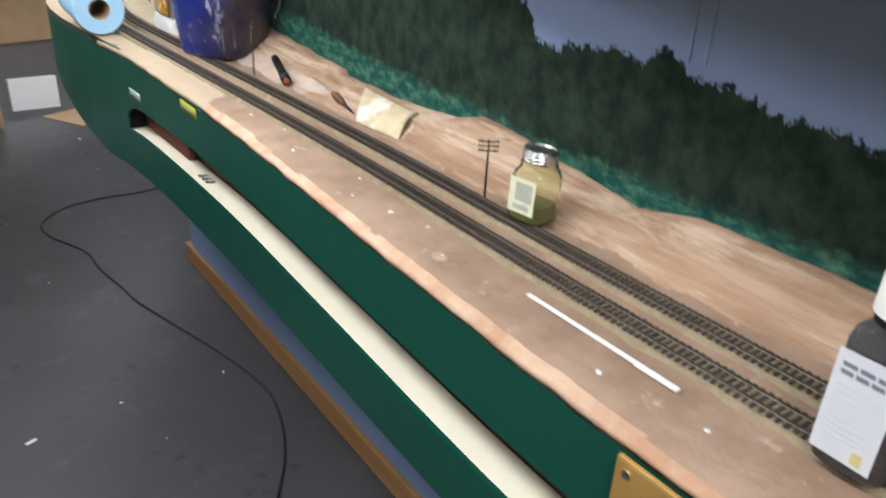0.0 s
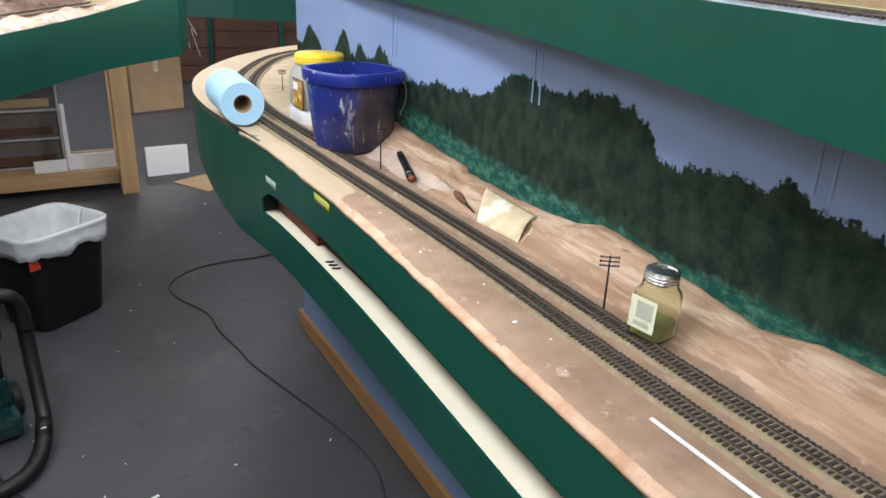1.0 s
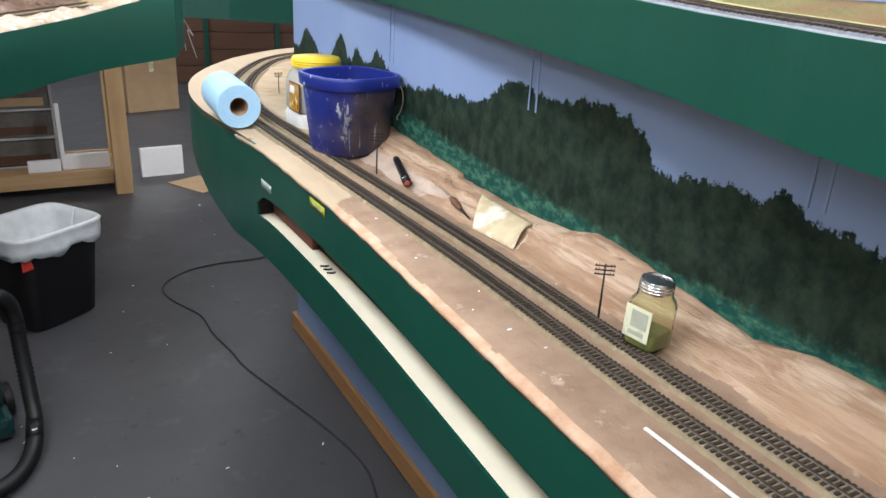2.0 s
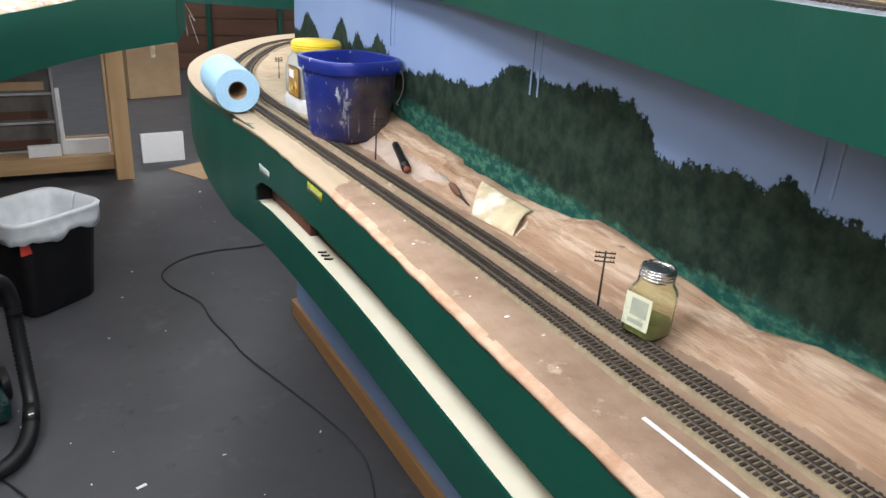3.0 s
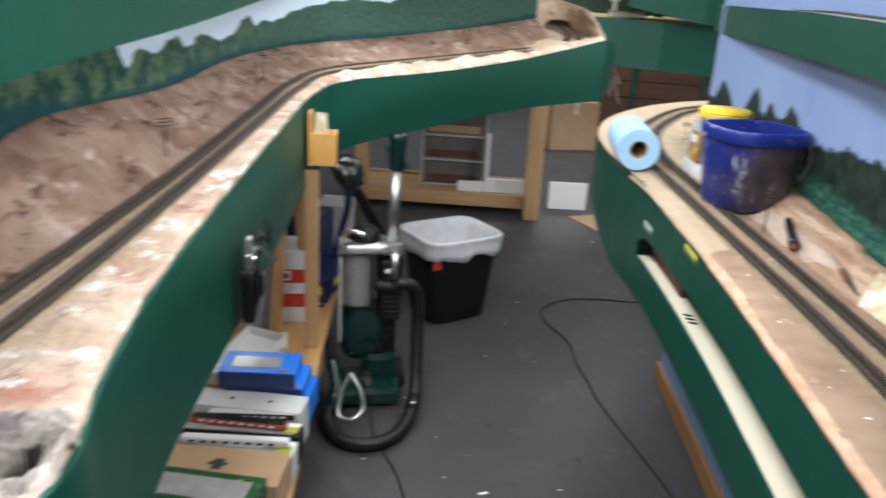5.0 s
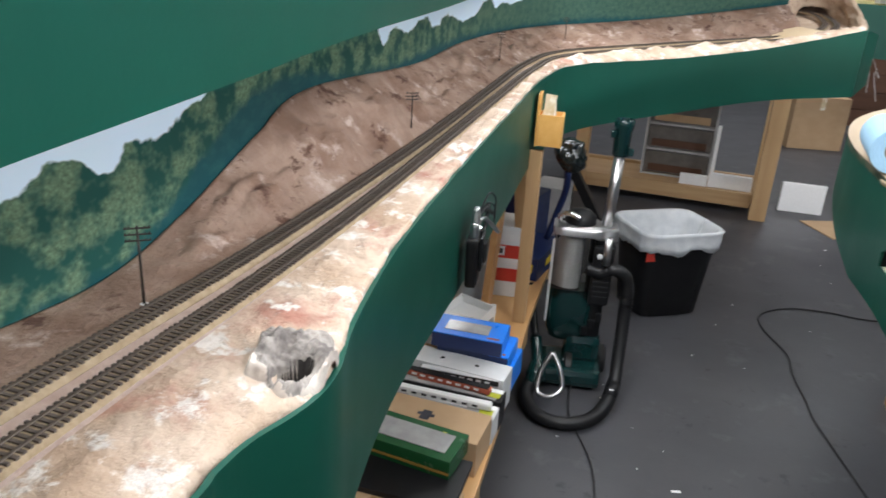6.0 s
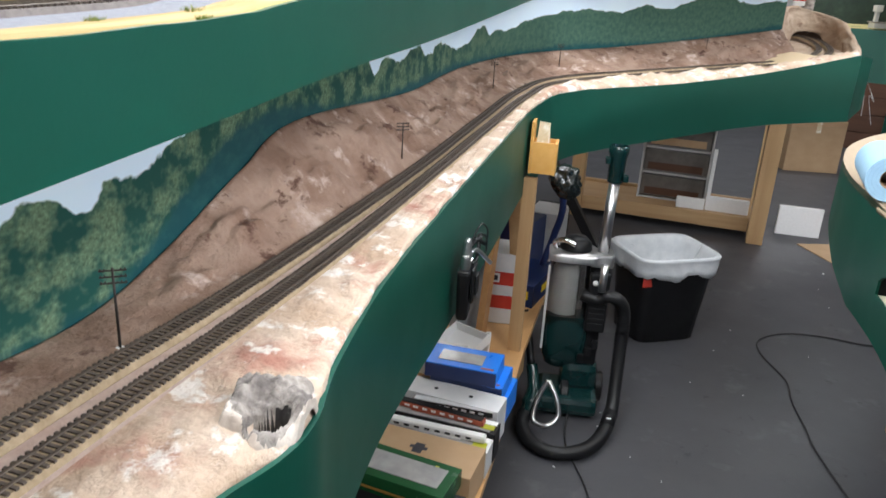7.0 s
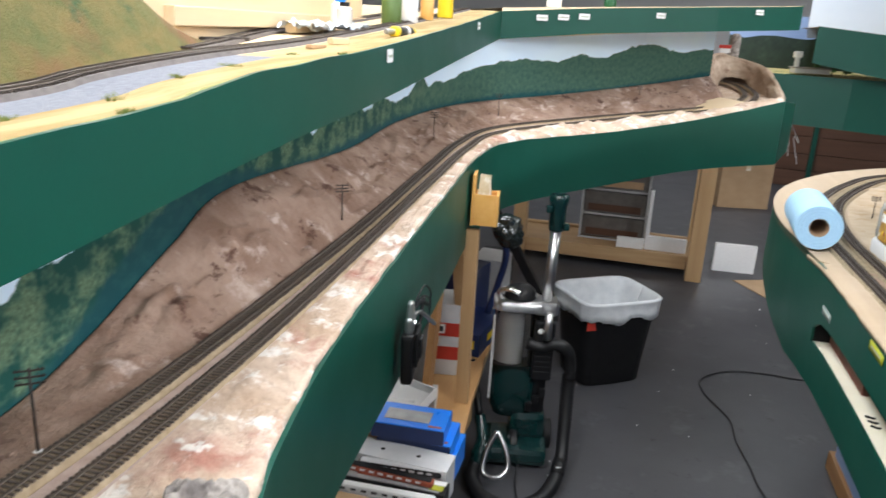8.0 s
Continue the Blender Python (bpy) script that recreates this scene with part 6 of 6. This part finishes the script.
box("back_panel", PLANK, -0.95, 0.026, 0.02, 1.6, 0.036, 1.30, cr, 0)
for xx in (-0.93, -0.30, 0.5):
    box("green_post", GREEN, xx, -0.04, 0, xx + 0.05, -0.002, 1.35, cr, 0.003)
for k in range(3):
    wt = thing("loose_wire", "thin pale wire hanging below the far layout", "wire", group="loose wires")
    tube("wire", PAPERW, [(1.0 + 0.06 * k, 5.4, 1.08), (1.05 + 0.08 * k, 5.42, 0.98 - 0.03 * k), (1.12 + 0.03 * k, 5.45, 0.95), (1.10 + 0.07 * k, 5.5, 0.86 - 0.05 * k)], 0.002, wt, 5, 6)

# ---- small things on the upper left deck and beyond ----
hl = thing("grass_hill", "grassy brown and green model hillside on the upper deck", "model hill", kind="structure")
rows = []
for i in range(36):
    y = -0.5 + i * 0.046
    z0 = lerp_at([(p.y, t) for p, t in zip(uE, uT)], y)
    x0 = lerp_at([(p.y, p.x) for p in uE], y) - 0.20 - 0.05 * max(0, y - 0.6)
    top_ = min(1, max(0, (1.06 - y) / 0.26))
    rows.append([(x0 - 0.028 * j * 1.1, y, z0 - 0.004 + top_ * (0.40 * (j / 10) ** 0.9 + 0.012 * nz3(j * 0.1, y, 0, 16))) for j in range(11)])
grid_mesh("hillside", rows, GRASS, hl)
bx = thing("plywood_riser", "tall raw plywood panel standing on the upper deck", "plywood panel", -0.665, 1.62, 1.515, 4)
box("panel", PLY, -0.01, -0.75, -0.02, 0.01, 0.50, 0.40, bx, 0.001)
box("cleat", PLY, 0.0102, -0.60, 0.012, 0.03, 0.60, 0.045, bx, 0.002)
items = [((-.567, 1.46), .10, .03, .024, PLY, "wood_offcut", "short pine offcut lying on the upper deck", 80), ((-.385, 1.22), .045, .014, .012, PLY, "wood_offcut", "small pale wood block near the deck edge", 70), ((-.375, 1.10), .055, .012, .007, CARD, "wood_offcut", "thin brown wood offcut near the deck edge", 88), ((-.56, 1.12), .12, .016, .008, WIRE, "track_bundle", "dark bundle of loose track pieces", 82)]
for (x, y), ln, w_, h_, mt, nm, lab, rz in items:
    t = thing(nm, lab, nm.replace("_", " "), x, y, lerp_at([(p.y, tt) for p, tt in zip(uE, uT)], y) - 0.001, rz)
    box("piece", mt, -ln / 2, -w_ / 2, 0, ln / 2, w_ / 2, h_, t, 0.002)
hdz = lambda y: lerp_at([(p.y, tt) for p, tt in zip(uE, uT)], y)
t = thing("rotary_tool", "grey and yellow craft screwdriver lying on the upper deck", "tool", -0.375, 1.45, hdz(1.5) + 0.010, 3, rx=-90)
for z0, z1, r_, mt in ((0, .06, .006, STEEL), (.06, .085, .012, YELLOW), (.085, .15, .011, BLACK), (.15, .17, .012, GREYBOX), (.17, .21, .010, BLACK), (.21, .225, .009, YELLOW)):
    lathe("section", mt, [(r_ * 0.8, z0), (r_, z0 + 0.003), (r_, z1 - 0.003), (r_ * 0.8, z1)], t, 14)
t = thing("plastic_wrap", "crumpled clear plastic wrap on the upper deck", "plastic wrap", -0.545, 1.52, hdz(1.52))
bm = bmesh.new()
bmesh.ops.create_grid(bm, x_segments=24, y_segments=24, size=0.11)
for v in bm.verts:
    v.co = Vector((v.co.x * 0.55, v.co.y * 1.15, 0.012 + 0.022 * nz3(v.co.x, v.co.y, 1, 24) + 0.012 * nz3(v.co.x, v.co.y, 4, 60)))
part("sheet", bm, mat("cloudy_film", (0.50, 0.56, 0.62), (0.66, 0.70, 0.74), 20, 0.25), t)
for k, (x, y, r_, h_, mt, nm, lab) in enumerate(((-.54, 1.62, .019, .062, CLEAR, "glue_bottle", "clear glue bottle with a print label"), (-.585, 1.70, .022, .07, PAPERW, "paint_tub", "white paint tub with blue print"), (-.53, 1.93, .028, .10, mat("olive_can", (0.08, 0.14, 0.03), None, 20, 0.5), "spray_can", "olive green can standing on the deck"), (-.52, 2.06, .025, .085, GREYBOX, "paint_jar", "grey jar on the upper deck"), (-.52, 2.24, .021, .09, ORANGEWOOD, "paint_jar", "orange jar on the upper deck"), (-.51, 2.42, .026, .08, YELLOW, "paint_jar", "yellow jar on the upper deck"), (-.30, 3.6, .035, .08, WHITE, "paint_tub", "small white tub on the far deck"), (-.05, 3.75, .03, .10, GREENBOX, "paint_jar", "dark green jar on the far deck"))):
    t = thing(nm, lab, nm.replace("_", " "), x, y, hdz(min(y, 3.1)) if y < 3.2 else 1.66, 0)
    lathe("body", mt, [(r_ * 0.95, 0), (r_, 0.004), (r_, h_ * 0.75), (r_ * 0.6, h_ * 0.85)], t, 20)
    lathe("cap", (BLACK, BLUEBOX, WHITE, YELLOW, WHITE, REDP, BLUEBOX, BLACK)[k], [(r_ * 0.62, h_ * 0.85), (r_ * 0.62, h_), (0, h_)], t, 16)
for k, (y, off, w_) in enumerate(((0.36, 0.11, 0.010), (0.50, 0.108, 0.022), (0.62, 0.115, 0.012), (0.74, 0.11, 0.016), (0.95, 0.112, 0.010), (0.44, 0.02, 0.008), (1.02, 0.018, 0.012))):
    px_ = lerp_at([(p.y, p.x) for p in uE], y)
    t = thing("grass_tuft", "small olive green tuft of model grass on the sandy verge", "grass tuft", px_ - off * 0.6, y, hdz(y) - 0.003, 30 * k, "grass tufts")
    bm = bmesh.new()
    rg = random.Random(k)
    for j in range(90):
        a, rr = rg.uniform(0, 6.28), w_ * math.sqrt(rg.random())
        c = Vector((rr * math.cos(a) * 0.5, rr * math.sin(a), 0))
        tipv = c * 1.25 + Vector((rg.uniform(-1, 1) * 0.002, rg.uniform(-1, 1) * 0.002, rg.uniform(0.003, 0.007)))
        sd = Vector((math.sin(a), -math.cos(a), 0)) * 0.0007
        bm.faces.new([bm.verts.new(q) for q in (c - sd, c + sd, tipv)])
    part("blades", bm, TUFT, t)
# paper labels on the upper fascia
for k, (x, y, z, ln, rz) in enumerate(((-.303, 1.262, 1.492, .036, 94.7), (-.402, 2.45, 1.556, .045, 94.7), (-.30, 3.235, 1.605, .05, 29), (-.215, 3.283, 1.612, .05, 29), (-.13, 3.33, 1.62, .05, 29), (.19, 3.54, 1.645, .045, 34), (.64, 3.865, 1.69, .045, 38))):
    t = thing("paper_label", "small white paper label stuck on the upper fascia", "label", x, y, z, rz, "fascia labels")
    bm = bmesh.new()
    add_box(bm, -ln / 2, -0.005, -0.012, ln / 2, -0.003, 0.012)
    part("sheet", bm, PAPERW, t)
    bm = bmesh.new()
    add_box(bm, -ln / 2 + 0.006, -0.0062, -0.003, ln / 2 - 0.006, -0.0052, 0.002)
    part("print_bar", bm, PRINT, t)

# trees, a hut and a tower on the far layout
tg = mat("model_foliage", (0.030, 0.085, 0.020), (0.060, 0.13, 0.035), 60, 0.9)
for k, (x, y, h_) in enumerate(((1.36, 5.55, .13), (1.46, 5.62, .10), (1.62, 5.75, .12), (1.30, 5.75, .09))):
    t = thing("model_tree", "small model tree with clumped green foliage", "model tree", x, y, 1.36, 50 * k, "model trees")
    tube("trunk", WIRE, [(0, 0, 0), (0.003, 0, h_ * 0.5), (0, 0, h_ * 0.9)], 0.003, t, 6, 4)
    bm = bmesh.new()
    rg = random.Random(k)
    for j in range(60):
        z = rg.uniform(0.25, 1.0)
        r_ = (1.1 - z) * h_ * 0.45
        a = rg.uniform(0, 6.28)
        mt_ = Matrix.Translation((r_ * math.cos(a) * rg.uniform(0.2, 1), r_ * math.sin(a) * rg.uniform(0.2, 1), z * h_)) @ Matrix.Rotation(a, 4, "Z") @ Matrix.Diagonal((1, 1, 0.6, 1))
        bmesh.ops.create_icosphere(bm, subdivisions=1, radius=rg.uniform(0.007, 0.014), matrix=mt_)
    part("crown", bm, tg, t)
t = thing("model_building", "small pale model building on the far layout", "model building", 1.12, 5.5, 1.372, 20)
box("wall", GREYBOX, -0.012, -0.012, 0, 0.012, 0.012, 0.10, t, 0.002)
box("roof", WHITE, -0.022, -0.022, 0.1002, 0.022, 0.022, 0.14, t, 0.004)
t = thing("model_building", "low grey-roofed model shed on the far layout", "model building", 1.22, 5.55, 1.372, 15)
box("wall", GREYBOX, -0.12, -0.04, 0, 0.12, 0.04, 0.03, t, 0.002)
box("roof", CEMENT, -0.13, -0.05, 0.0302, 0.13, 0.05, 0.04, t, 0.003)
t = thing("model_silo", "small grey model silo with a yellow base beside the bluff", "model building", 0.645, 4.80, 1.425, 0)
lathe("body", CEMENT, [(0.03, 0), (0.03, 0.15), (0.02, 0.17), (0, 0.175)], t, 18)
lathe("base_ring", YELLOW, [(0.031, 0.0), (0.034, 0.002), (0.034, 0.03), (0.031, 0.032)], t, 18)
t = thing("model_roof", "tiny red and white model roof on the bluff", "model building", 0.585, 4.72, 1.485, 0)
box("wall", WHITE, -0.03, -0.02, 0, 0.03, 0.02, 0.025, t, 0.001)
box("roof", REDP, -0.034, -0.024, 0.0252, 0.034, 0.024, 0.045, t, 0.004)

# ---- ceiling light fixtures, unseen, at the assumed lamps ----
glow = bpy.data.materials.new("lamp_diffuser")
glow.use_nodes = True
gb_ = glow.node_tree.nodes["Principled BSDF"]
gb_.inputs["Emission Color"].default_value, gb_.inputs["Emission Strength"].default_value = (0.95, 1, 0.98, 1), 2.0
for lx, ly, lw in LAMPS:
    t = thing("assumed_ceiling_light", "white ceiling fixture added at an assumed, unseen lamp", "ceiling light", lx, ly, 2.70, 0, "ceiling lights")
    box("housing", WHITE, -0.28, -0.63, -0.06, 0.28, 0.63, -0.001, t, 0.004)
    box("diffuser", glow, -0.25, -0.60, -0.066, 0.25, 0.60, -0.061, t, 0.002)
